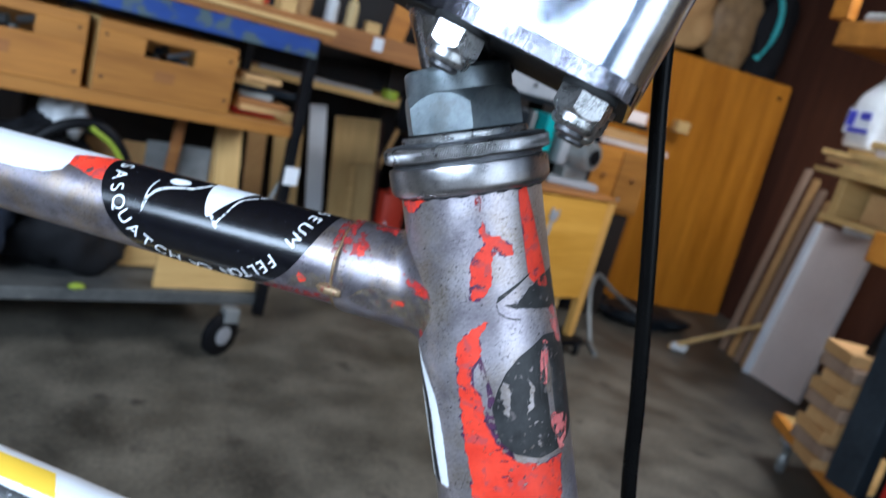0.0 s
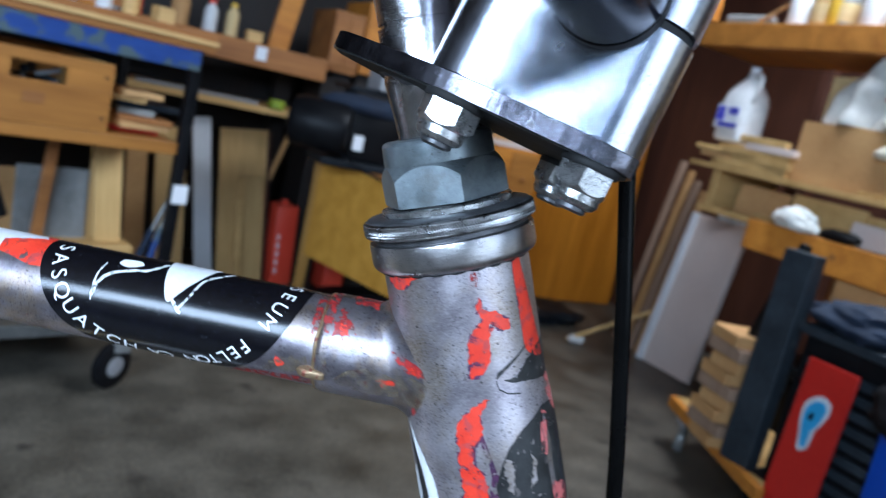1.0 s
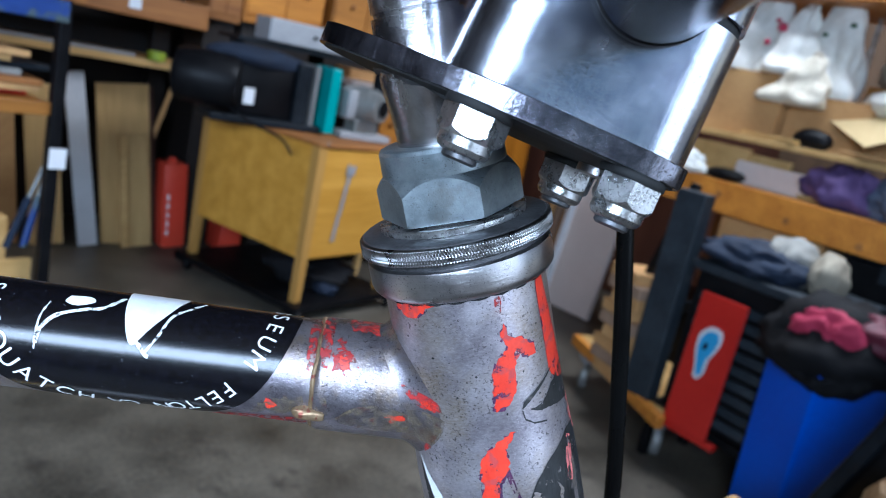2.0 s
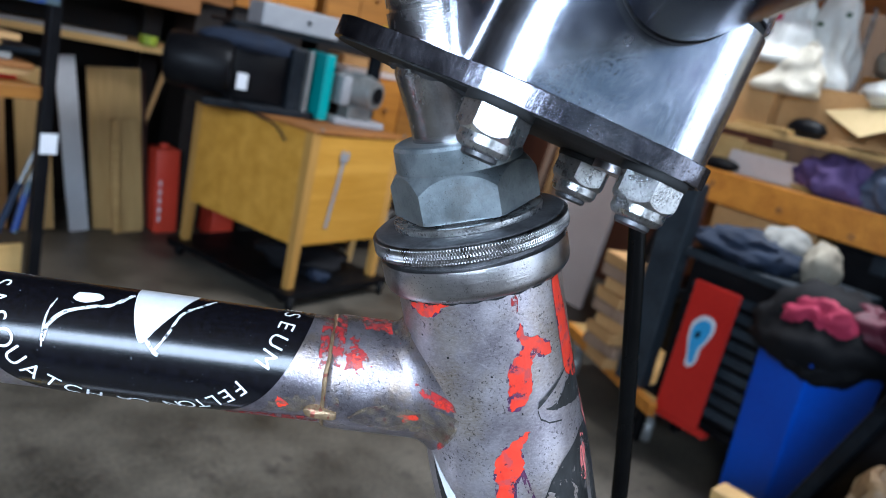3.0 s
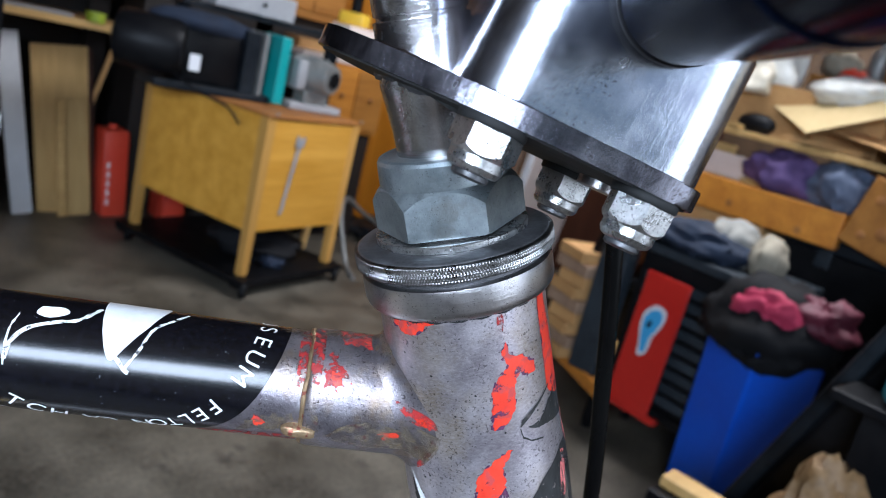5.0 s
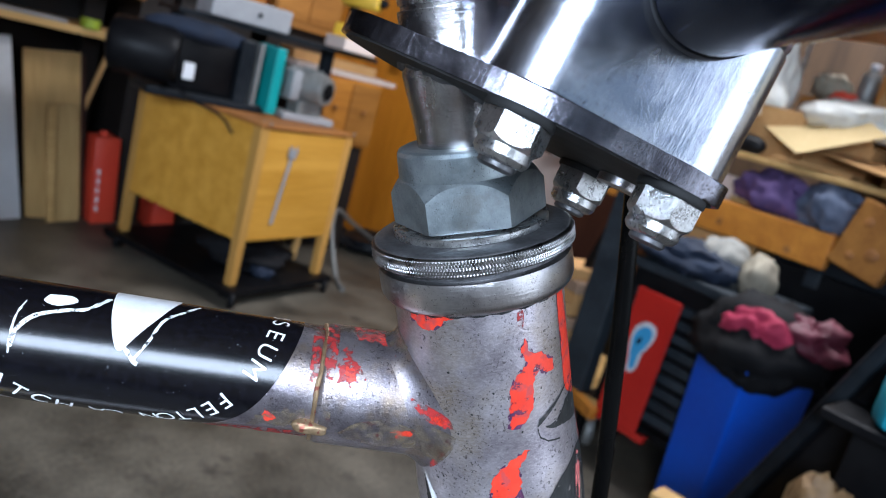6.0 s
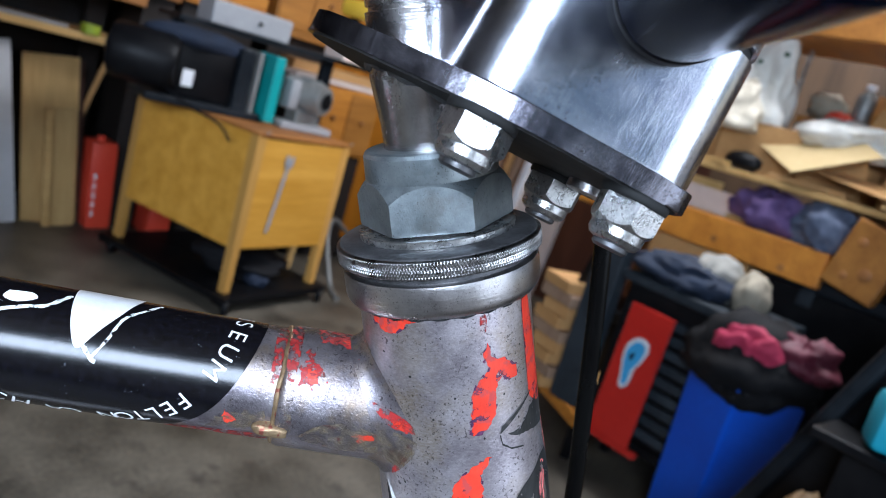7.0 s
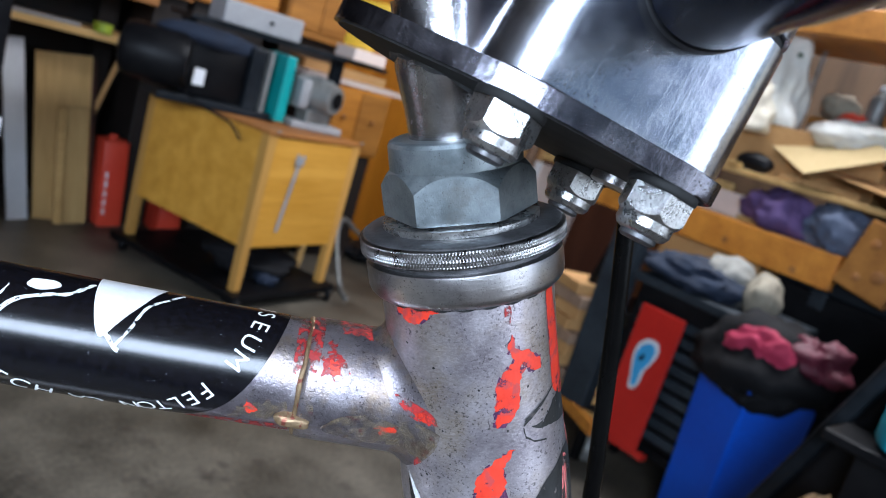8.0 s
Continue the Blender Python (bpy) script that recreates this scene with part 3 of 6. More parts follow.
def hex_nut(af, h, chamfer, collar_r, collar_h, bore, turn=0.0, dome=0.18):
    """A hexagon nut: a turned body with a cone towards its round collar, cut flat on six sides."""
    rc = af / 2 / math.cos(math.pi / 6)
    rim = min(collar_r, af / 2 * 0.985)
    bm = turned([(rc - chamfer * 0.10, 0.0), (rc, chamfer * 0.10), (rc, h - chamfer), (rim + (rc - rim) * 0.45, h - chamfer * 0.38), (rim, h), (collar_r if collar_r < af / 2 else rim, h + collar_h * 0.08), (rim * 0.995, h + collar_h * (1 - dome)), (rim - collar_h * dome * 0.45, h + collar_h * (1 - dome * 0.3)), (rim - collar_h * dome * 1.2, h + collar_h), (bore, h + collar_h)], 96)
    for k in range(6):
        w = math.pi / 3 * k + turn
        n = Vector((math.cos(w), math.sin(w), 0))
        cut = bmesh.ops.bisect_plane(bm, geom=bm.verts[:] + bm.edges[:] + bm.faces[:], plane_co=n * af / 2, plane_no=n, clear_outer=True)
        edges = [e for e in cut["geom_cut"] if isinstance(e, bmesh.types.BMEdge)]
        bmesh.ops.edgeloop_fill(bm, edges=edges)
    return bm


nut = part("locknut", hex_nut(0.0337, 0.0118, 0.0040, 0.0167, 0.0072, 0.0110, radians(-38)), ZINC, bike, "large grey zinc headset locknut", True, 14)
nut.location = (0, 0, 0.0256)
part("steerer_quill", turned([(0.0111, 0.030), (0.0111, 0.045), (0.0114, 0.051), (0.0121, 0.057), (0.0126, 0.062), (0.0119, 0.065), (0.0119, 0.0765), (0.0110, 0.0767), (0.0110, 0.0775), (0.0116, 0.0778), (0.0116, 0.125), (0.0100, 0.126)], 72), QUILL, bike, "polished steel stem quill with a collar", True, 30)

# top tube, in its own frame: z runs back along the tube, x up
TOPF = Matrix.Translation((-0.0343, 0.0020, -0.0191)) @ Matrix(((0.3288, 0.0, 0.9444), (0.0, 1.0, 0.0), (-0.9444, 0.0, 0.3288))).transposed().to_4x4()
top = part("top_tube", turned([(R_TOP - 0.001, -0.012), (R_TOP, -0.012), (R_TOP, 0.62), (R_TOP - 0.001, 0.62)], 96), LUGSTEEL, bike, "bare steel top tube with a round black sticker", True)
top.matrix_local = TOPF
sleeve = bmesh.new()
turned([(0.0150, -0.030), (0.0158, -0.029), (0.0159, -0.018), (0.0160, -0.004), (0.0160, 0.0105), (0.0156, 0.0118), (0.0150, 0.0122)], 96, sleeve)
part("lug_sleeve", sleeve, LUGSTEEL, top, "scraped steel lug where the tubes join", True)
# lower main tube, running back below the top tube
low = part("lower_tube", turned([(0.0150, 0.0), (0.0160, 0.0), (0.0160, 0.55), (0.0150, 0.55)], 72), STEEL, bike, "lower frame tube with a red, white and yellow decal", True)
low.matrix_local = pose(0.0, 0.002, -0.190, 0, -68, 0)
for nm, mat, k, o in (("white_band", WHITEPAINT, 41, ((-120, 150), (-120, 330), (20, 330), (40, 150))), ("yellow_band", YELLOWP, 42, ((-30, 205), (-34, 300), (0, 300), (10, 215))), ("red_band", REDPAINT, 43, ((-100, 205), (-104, 330), (-72, 330), (-70, 225))), ("black_band", BLACKDECAL, 44, ((-60, 150), (-62, 215), (-50, 300), (-40, 300), (-42, 200), (-36, 150)))):
    part(nm, patch(o, 0.0160, 0.0001 + (0 if k == 41 else 0.0001), 0.3, k), mat, low)
# weld beads
bead = bmesh.new()
tube([(0.0151 * math.cos(radians(a)), 0.0151 * math.sin(radians(a)), 0.0124 + 0.0002 * math.sin(a * 0.05) + 0.0005 * noise.noise(Vector((a * 0.05, 0, 0)))) for a in range(0, 361, 4)], [0.0006 + 0.0003 * abs(noise.noise(Vector((a * 0.09, 3, 0)))) for a in range(0, 361, 4)], 8, bead)
part("weld_bead", bead, BRAZE, top, "", True)
drip = lump((0.0046, 0.0052, 0.0100), 0.28, 1.8, 3, sub=4)
bmesh.ops.transform(drip, matrix=Matrix.Translation((0.0149 * math.cos(radians(-112)), 0.0149 * math.sin(radians(-112)), 0.0085)), verts=drip.verts)
part("weld_drip", drip, BRAZE, top, "golden brazing drip under the joint", True)
# fillet round the joint of sleeve and head tube
FILLET = 0.0056


def fillet_point(a, w, lift=0.0):
    """A point of the hollow fillet: a goes round the top tube in radians, w from its sleeve (0) to the head tube (1)."""
    rs = 0.0159 + lift + FILLET * (1 - math.cos(w * math.pi / 2))
    o, way = TOPF @ Vector((rs * math.cos(a), rs * math.sin(a), 0)), TOPF.to_3x3() @ Vector((0, 0, 1))
    depth = math.sqrt(max((R_HEAD - 0.0002 + lift + FILLET * (1 - math.sin(w * math.pi / 2))) ** 2 - o.y * o.y, 1e-6))
    return o + way * ((-depth - o.x) / way.x)


fil = bmesh.new()
ringsf = [[fil.verts.new(fillet_point(2 * math.pi * i / 96, k / 12)) for k in range(13)] for i in range(96)]
for i in range(96):
    for k in range(12):
        fil.faces.new((ringsf[i][k], ringsf[i][k + 1], ringsf[(i + 1) % 96][k + 1], ringsf[(i + 1) % 96][k]))
part("joint_fillet", fil, LUGSTEEL, bike, "", True, 80)


def fillet_patch(outline, jag, seed):
    """Paint left in the fillet: an outline of (degrees round the top tube, share of the way to the head tube)."""
    pts = curve_points([(x, y * 20, 0) for x, y in outline] + [(outline[0][0], outline[0][1] * 20, 0)], 6)[:-1]
    pts = [p + Vector((noise.noise(p * 0.6 + Vector((seed, 0, 0))), noise.noise(p * 0.6 - Vector((seed, 3, 0))), 0)) * jag for p in pts]
    bm = bmesh.new()
    bm.faces.new([bm.verts.new(p) for p in pts])
    bmesh.ops.triangulate(bm, faces=bm.faces[:], ngon_method="EAR_CLIP")
    for axis in (0, 1):
        c = min(p[axis] for p in pts) + 1.2
        while c < max(p[axis] for p in pts):
            n = Vector((1, 0, 0)) if axis == 0 else Vector((0, 1, 0))
            bmesh.ops.bisect_plane(bm, geom=bm.verts[:] + bm.edges[:] + bm.faces[:], plane_co=n * c, plane_no=n)
            c += 1.2
    for v in bm.verts:
        v.co = fillet_point(radians(v.co.x), min(1.0, max(0.0, v.co.y / 20)), 0.00012)
    return bm


for k, (mat, outline) in enumerate((
    (DARKRED, ((-66, 0.25), (-71, 0.48), (-75, 0.80), (-81, 0.90), (-86, 0.72), (-82, 0.46), (-74, 0.30))),
    (REDPAINT, ((-77, 0.62), (-78, 0.84), (-82, 0.84), (-84, 0.68), (-81, 0.56))),
    (BRASS, ((-92, 0.1), (-88, 0.6), (-94, 1.0), (-116, 1.0), (-124, 0.5), (-112, 0.1))),
    (BRASS, ((20, 0.3), (4, 0.2), (-24, 0.35), (-30, 0.9), (-8, 1.0), (18, 0.9))),
    (DARKRED, ((-120, 0.6), (-124, 0.9), (-134, 0.98), (-132, 0.7))),
)):
    part("paint_trace", fillet_patch(outline, 1.6, 3 * k + 1), mat, bike)

# paint left on the head tube: outlines in degrees round the tube and millimetres along it
HEAD_PAINT = (
    ("red_patch", REDPAINT, 1, ((-71, -1.2), (-69, -5.2), (-60, -6.4), (-50, -9.7), (-50, -12.6), (-56, -12.6), (-62, -11), (-66.5, -12.2), (-69, -16), (-70, -20), (-76, -23.5), (-86, -24.6), (-86, -19.5), (-84, -14.4), (-81, -11.3), (-75.6, -9.2), (-70.6, -7.9), (-75, -4.1))),
    ("red_patch", REDPAINT, 2, ((-30, 7), (-38, 6), (-37, -4), (-35, -12), (-37, -21), (-28, -23), (-14, -25), (-22, -16), (-26, -6))),
    ("red_patch", REDPAINT, 3, ((-150, 5.5), (-128, 7.5), (-102, 8.6), (-119, 5.8), (-128, 3.2), (-136, 2.8), (-141, 4.0))),
    ("red_patch", REDPAINT, 4, ((-76, -31.5), (-85, -36), (-84, -41), (-93, -45), (-94, -50), (-87, -54), (-86, -63), (-79, -70), (-70, -75), (-50, -79), (-26, -78), (-32, -95), (-60, -100), (-102, -97), (-105, -70), (-105, -55), (-103, -38), (-93, -34.5), (-82, -32))),
    ("black_patch", BLACKDECAL, 5, ((-62, -27), (-54, -27.2), (-46, -25.6), (-40, -23.6), (-24, -21), (0, -20), (12, -30), (0, -33), (-26, -31), (-44, -29.4), (-54, -28.6))),
    ("black_patch", BLACKDECAL, 6, ((-30, -39), (-46, -42), (-61, -45), (-73, -51), (-79, -58), (-78, -67), (-69, -73), (-52, -76), (-26, -76), (0, -72), (12, -58), (5, -46), (-12, -40))),
    ("scuff_patch", STEEL, 7, ((-71, -50), (-67, -51), (-66, -57), (-69, -62), (-72, -60), (-73, -55))),
    ("scuff_patch", STEEL, 8, ((-52, -50), (-46, -54), (-48, -60), (-55, -62), (-52, -58), (-50, -54))),
    ("pink_patch", PINKDECAL, 9, ((-32, -40), (-36, -46), (-40, -53), (-34, -54), (-31, -47), (-27, -41))),
    ("pink_patch", PINKDECAL, 10, ((-12, -31), (-18, -35), (-14, -41), (-6, -44), (0, -38))),
    ("pink_patch", PINKDECAL, 11, ((-30, -64), (-34, -66), (-28, -70), (-26, -77), (-18, -76), (-20, -70), (-10, -68), (-20, -66))),
    ("white_stripe", WHITEINK, 12, ((-156, -40), (-148, -44), (-138, -49), (-131, -55), (-128, -62), (-127, -72), (-128, -86), (-140, -86), (-142, -72), (-141, -62), (-144, -54), (-151, -46))),
    ("black_stripe", BLACKDECAL, 13, ((-157, -41), (-151, -46.2), (-144.2, -54), (-141.2, -62), (-142.2, -72), (-140.2, -86), (-152, -86), (-153, -72), (-152, -62), (-154, -52))),
    ("white_stripe", WHITEINK, 18, ((-154.3, -54), (-152.3, -63), (-153.3, -72), (-152.3, -86), (-168, -86), (-166, -70), (-162, -58))),
    ("decal_outline", BLACKDECAL, 16, ((-67.6, -26.0), (-66, -24.6), (-56, -22.9), (-46, -21.2), (-36, -19.2), (-36, -18.8), (-46, -20.8), (-56, -22.5), (-66, -24.2), (-68.2, -26.0))),
    ("decal_outline", BLACKDECAL, 17, ((-68, -26.4), (-66.6, -29), (-61, -30.8), (-50, -32.2), (-50, -32.6), (-61, -31.3), (-67.2, -29.4), (-68.6, -26.4))),
    ("red_patch", DARKRED, 14, ((-72, 8), (-76, 4), (-74, 1), (-71, 4))),
    ("red_patch", DARKRED, 15, ((-178, -25), (-165, -20), (-150, -20), (-132, -20.5), (-137, -23), (-148, -26), (-160, -27))),
)


def on_flare(bm):
    """Lets a piece that lies on the straight head tube follow its widening foot."""
    for v in bm.verts:
        v.co.x, v.co.y = v.co.x * (1 + flare(v.co.z) / R_HEAD), v.co.y * (1 + flare(v.co.z) / R_HEAD)
    return bm


for name, mat, k, outline in HEAD_PAINT:
    if mat is REDPAINT:
        part("paint_rim", on_flare(patch([(a * 1.0, b) for a, b in outline], R_HEAD, 0.00008, 1.7, k + 70, 0.7)), PAINTRIM, head)
    part(name, on_flare(patch(outline, R_HEAD, 0.00012 + (0.00006 if k > 6 else 0), {1: 0.7, 5: 0.5, 16: 0.15, 17: 0.15, 12: 0.2, 13: 0.2, 18: 0.3}.get(k, 1.1), k, 0.7)), mat, head)
rnd = random.Random(5)
for i in range(150):
    a, s, r = rnd.uniform(-165, 0), rnd.uniform(-70, 3), rnd.choice((0.09, 0.12, 0.16, 0.2, 0.35))
    out = [(a + r * 2.6 * math.cos(w * 1.047) * rnd.uniform(0.6, 1.3), s + r * math.sin(w * 1.047) * rnd.uniform(0.6, 1.3)) for w in range(6)]
    if i == 0:
        specks = patch(out, R_HEAD, 0.0001, 0, i, 5)
    else:
        tmp = patch(out, R_HEAD, 0.0001, 0, i, 5)
        me = bpy.data.meshes.new("tmp")
        tmp.to_mesh(me)
        tmp.free()
        specks.from_mesh(me)
        bpy.data.meshes.remove(me)
tagged(part("paint_specks", on_flare(specks), BLACKDECAL, head), kind="stuff")

# sticker on the top tube: a disc of 88 mm wrapped round it
S_MID, S_R = 62.5, 44.0


def on_sticker(bm, x, y, turn):
    """Lays a flat piece at x mm to the right and y mm up of the sticker's middle, turned by degrees."""
    bmesh.ops.transform(bm, matrix=pose(x, y, 0, 0, 0, turn), verts=bm.verts)


def onto_tube(bm, lift):
    for v in bm.verts:
        x, y = v.co.x, v.co.y
        a = radians(5) + y / (R_TOP * 1000)
        r = R_TOP + lift
        v.co = Vector((r * math.cos(a), r * math.sin(a), (S_MID - x) * mm))
    return bm


def fine_cut(bm, step=1.5):
    ys = [v.co.y for v in bm.verts]
    y = min(ys) + step
    while y < max(ys):
        bmesh.ops.bisect_plane(bm, geom=bm.verts[:] + bm.edges[:] + bm.faces[:], plane_co=(0, y, 0), plane_no=(0, 1, 0))
        y += step
    return bm


disc = bmesh.new()
disc.faces.new([disc.verts.new((S_R * math.cos(2 * math.pi * i / 96), S_R * math.sin(2 * math.pi * i / 96), 0)) for i in range(96)])
bmesh.ops.triangulate(disc, faces=disc.faces[:])
part("sticker", onto_tube(fine_cut(disc), 0.00015), STICKER, top, "glossy round black vinyl sticker", True, 80)


def arc_text(text, start, step, radius, size, inward):
    """Letters round the sticker's rim: inward stands their tops towards the middle."""
    bm = bmesh.new()
    for i, ch in enumerate(text):
        if ch == " ":
            continue
        g = lettering(ch, size)
        bmesh.ops.scale(g, vec=(1.0, 1.0, 1.0), verts=g.verts)
        a = start + i * step
        on_sticker(g, radius * math.cos(radians(a)), radius * math.sin(radians(a)), a + 90 if inward else a - 90)
        me = bpy.data.meshes.new("tmp")
        g.to_mesh(me)
        g.free()
        bm.from_mesh(me)
        bpy.data.meshes.remove(me)
    return onto_tube(fine_cut(bm, 1.0), 0.0003)


part("lettering", arc_text("Z SASQUATCH", 171, 8.3, 38.3, 6.9, True), WHITEINK, top, "white capital letters on the sticker")
part("lettering", arc_text("MUSEUM", 13.5, -8.1, 37.8, 6.4, False), WHITEINK, top, "white capital letters on the sticker")
part("lettering", arc_text("FELTON CA", -43, -6.4, 38.0, 6.4, False), WHITEINK, top, "white capital letters on the sticker")


def ink(outline, smooth=3):
    bm = bmesh.new()
    pts = curve_points([(x, y, 0) for x, y in outline] + [(*outline[0], 0)], smooth)[:-1]
    bm.faces.new([bm.verts.new(p) for p in pts])
    bmesh.ops.triangulate(bm, faces=bm.faces[:], ngon_method="EAR_CLIP")
    return onto_tube(fine_cut(bm, 1.0), 0.00028)


part("white_shape", ink([(-4.5, 4.5), (-3.5, -3), (-2, -10), (0.5, -16.5), (2.5, -17), (5, -12.5), (9, -7), (12, 3.5), (4, 5.5)]), WHITEINK, top, "plain white printed shape")
part("white_shape", ink([(-18, -5), (-13, -4.5), (-11, -6.5), (-15, -8.5), (-18.5, -7.5)]), WHITEINK, top, "plain white printed shape")
for line, w in ((((-4, -3), (-8, -8), (-13, -9.5), (-19, -12), (-22, -16), (-22.6, -20)), 0.55), (((-22.6, -21.5), (-23, -13), (-22, -8)), 0.25), (((5, -19.5), (8, -14), (10, -8), (14, -4), (17, 0)), 0.4), (((2.5, -16), (5, -19), (6.5, -20)), 0.45)):
    pts = curve_points([(x, y, 0) for x, y in line], 5)
    bm = bmesh.new()
    prev = None
    for i, p in enumerate(pts):
        dv = (pts[min(i + 1, len(pts) - 1)] - pts[max(i - 1, 0)]).normalized()
        sd = Vector((-dv.y, dv.x, 0)) * (w + 0.25 * noise.noise(p * 0.7))
        cur = (bm.verts.new(p + sd), bm.verts.new(p - sd))
        if prev:
            bm.faces.new((prev[0], prev[1], cur[1], cur[0]))
        prev = cur
    part("white_stroke", onto_tube(fine_cut(bm, 1.0), 0.00028), WORNINK, top)
# paint bands behind the sticker and spots near the lug
part("red_band", patch([(-50, 100), (-52, 108), (-46, 114), (-38, 122), (-20, 122), (10, 118), (60, 118), (100, 110), (100, 95), (40, 95)], R_TOP, 0.00008, 0.2, 21), REDPAINT, top, "red paint band beside the sticker")
part("white_band", patch([(-20, 121), (-38, 120), (-52, 121), (-62, 127), (-66, 140), (-66, 300), (60, 300), (90, 200), (90, 117), (40, 117), (0, 109)], R_TOP, 0.00010, 0.2, 22), WHITEPAINT, top, "white paint on the upper side of the tube")
for k, (mat, rad, outline) in enumerate((
    (FLUX, 0.01598, ((40, 9), (40, -10), (8, -11), (-6, -8), (-2, 0), (-8, 9))),
    (FLUX, R_TOP, ((40, 22), (40, 13), (-8, 13), (-2, 18), (6, 24))),
    (DARKRED, 0.0160, ((-46, 8.4), (-41, 6.2), (-45, 2.6), (-56, 1.6), (-68, 4.4), (-61, 8.0))),
    (REDPAINT, 0.0160, ((-49, 7.0), (-47, 4.0), (-56, 3.2), (-62, 4.8), (-57, 6.8))),
    (DARKRED, 0.0160, ((-30, 7.5), (-28, 4.5), (-42, 4.0), (-42, 6.5))),
    (DARKRED, 0.0160, ((14, 5), (14, -3), (6, -8.5), (-12, -8.5), (-24, -5.6), (-18, -1.6), (-14, 4.2), (0, 6))),
    (REDPAINT, 0.0160, ((-6, -4), (-14, -7), (-22, -5.4), (-16, -3), (-8, -1.5))),
    (DARKRED, 0.0160, ((8, 11.4), (-28, 11.2), (-58, 11.0), (-60, 9.6), (-30, 9.4), (8, 9.8))),
    (DARKRED, R_TOP, ((6, 14.4), (-24, 15.2), (-52, 15.0), (-66, 13.6), (-50, 12.6), (6, 12.6))),
    (REDPAINT, 0.0160, ((-102, -8.4), (-98, -10), (-98.5, -12.8), (-107, -13), (-111, -10.6))),
    (REDPAINT, R_TOP, ((-104, 25.4), (-99, 24), (-110, 21.4), (-115, 23.6))),
    (BRASS, 0.0161, ((-118, -16), (-100, -15), (-92, -6), (-100, 2), (-116, 6), (-124, -4))),
    (BRASS, 0.0160, ((-88, 8.5), (-112, 8), (-118, 10.5), (-86, 10.5))),
    (BRASS, R_TOP, ((-96, 15), (-118, 15), (-126, 28), (-112, 27), (-98, 21))),
    (DARKRED, R_TOP, ((-128, 14), (-134, 24), (-140, 38), (-148, 40), (-142, 24), (-138, 14))),
)):
    part("red_spot", patch(outline, rad, 0.00015, 1.6, 30 + k, 0.5), mat, top)

# ---------------------------------------------------------------- the stem: a tilted plate under a clamp block
STEM = Matrix(((0.829, 0, -0.559), (0, 1, 0), (0.559, 0, 0.829))).transposed().to_4x4()
BARF = STEM.copy()
STEM = STEM @ pose(0, -0.0335, 0.0562) @ pose(0, 0, 0, -7) @ pose(0, 0.0335, -0.0562)
plate_half = [(-62.5, 0), (-61, -8), (-54, -15), (-42, -22), (-28, -30), (-14, -33.6), (6, -34), (21, -33.6), (26.5, -31), (28.5, -26), (28.7, -2)]
plate_out = [(p.x, p.y) for p in curve_points([(x, y, 0) for x, y in plate_half] + [(x, -4 - y, 0) for x, y in plate_half[-2:0:-1]] + [(-62.5, 0, 0)], 4)[:-1]]
stem = part("stem_plate", prism([(x * mm, y * mm) for x, y in plate_out], 0.0512, 0.0562, 0.0009), PLATE, bike, "scratched steel plate welded to the quill", True, 30)
stem.matrix_local = STEM
# Black sheet paints the shadow, with its grease, onto the plate's underside.
part("grime_film", prism([(x * mm * 0.97 - 0.0004, y * mm * 0.955) for x, y in plate_out], 0.0508, 0.05125), BLACKGAP, stem, "black sheet painting shade and grease under the plate")


def rounded(x0, x1, y0, y1, r, n=6):
    out = []
    for cx, cy, a0 in ((x1 - r, y1 - r, 0), (x0 + r, y1 - r, 90), (x0 + r, y0 + r, 180), (x1 - r, y0 + r, 270)):
        for i in range(n + 1):
            a = radians(a0 + 90 * i / n)
            out.append((cx + r * math.cos(a), cy + r * math.sin(a)))
    return out


part("clamp_block", prism(rounded(-0.032, 0.0292, -0.0335, 0.0295, 0.0135, 12), 0.0564, 0.0870, 0.0006), ALU, stem, "polished aluminium lower clamp block", True, 25)
part("clamp_gap", prism(rounded(-0.031, 0.0282, -0.0325, 0.0285, 0.0130, 8), 0.0871, 0.0894), BLACKGAP, stem)
part("clamp_cap", prism(rounded(-0.032, 0.0292, -0.0335, 0.0295, 0.0135, 12), 0.0895, 0.1150, 0.0006), ALU, stem, "polished aluminium upper clamp block", True, 25)
for x, y, w, size in ((-0.0215, -0.027, -8, 0.94), (0.0172, -0.027, 20, 0.92), (0.0155, 0.022, 5, 0.98), (-0.020, 0.023, 20, 0.9)):
    washer = turned([(0.005, 0.0490), (0.0084 * size, 0.0490), (0.0087 * size, 0.0494), (0.0087 * size, 0.0507), (0.0084 * size, 0.0511), (0.005, 0.0511)], 40, m=Matrix.Translation((x, y, 0)))
    part("washer", washer, BLACKGAP, stem, "black washer", True)
    nb = hex_nut(0.0148 * size, 0.0064, 0.0016, 0.0069 * size, 0.0036, 0.0042, radians(w + 30), 0.45)
    bmesh.ops.transform(nb, matrix=Matrix.Translation((x, y, 0.0490)) @ Matrix.Diagonal((1, 1, -1, 1)), verts=nb.verts)
    part("lock_nut", nb, GALV, stem, "worn nylon-insert lock nut", True, 16)
    part("bolt_end", turned([(0.0046 * size, 0.0404), (0.0046 * size, 0.0380), (0.0038 * size, 0.0374)], 24, m=Matrix.Translation((x, y, 0))), GREASE, stem, "", True)
rod = turned([(0.0055, 0.0484), (0.0060, 0.0487), (0.0060, 0.0513)], 32, m=Matrix.Translation((0.0190, 0.006, 0)))
part("spacer", rod, CHROME, stem, "", True)
bead = bmesh.new()
rnd = random.Random(3)
ctr = []
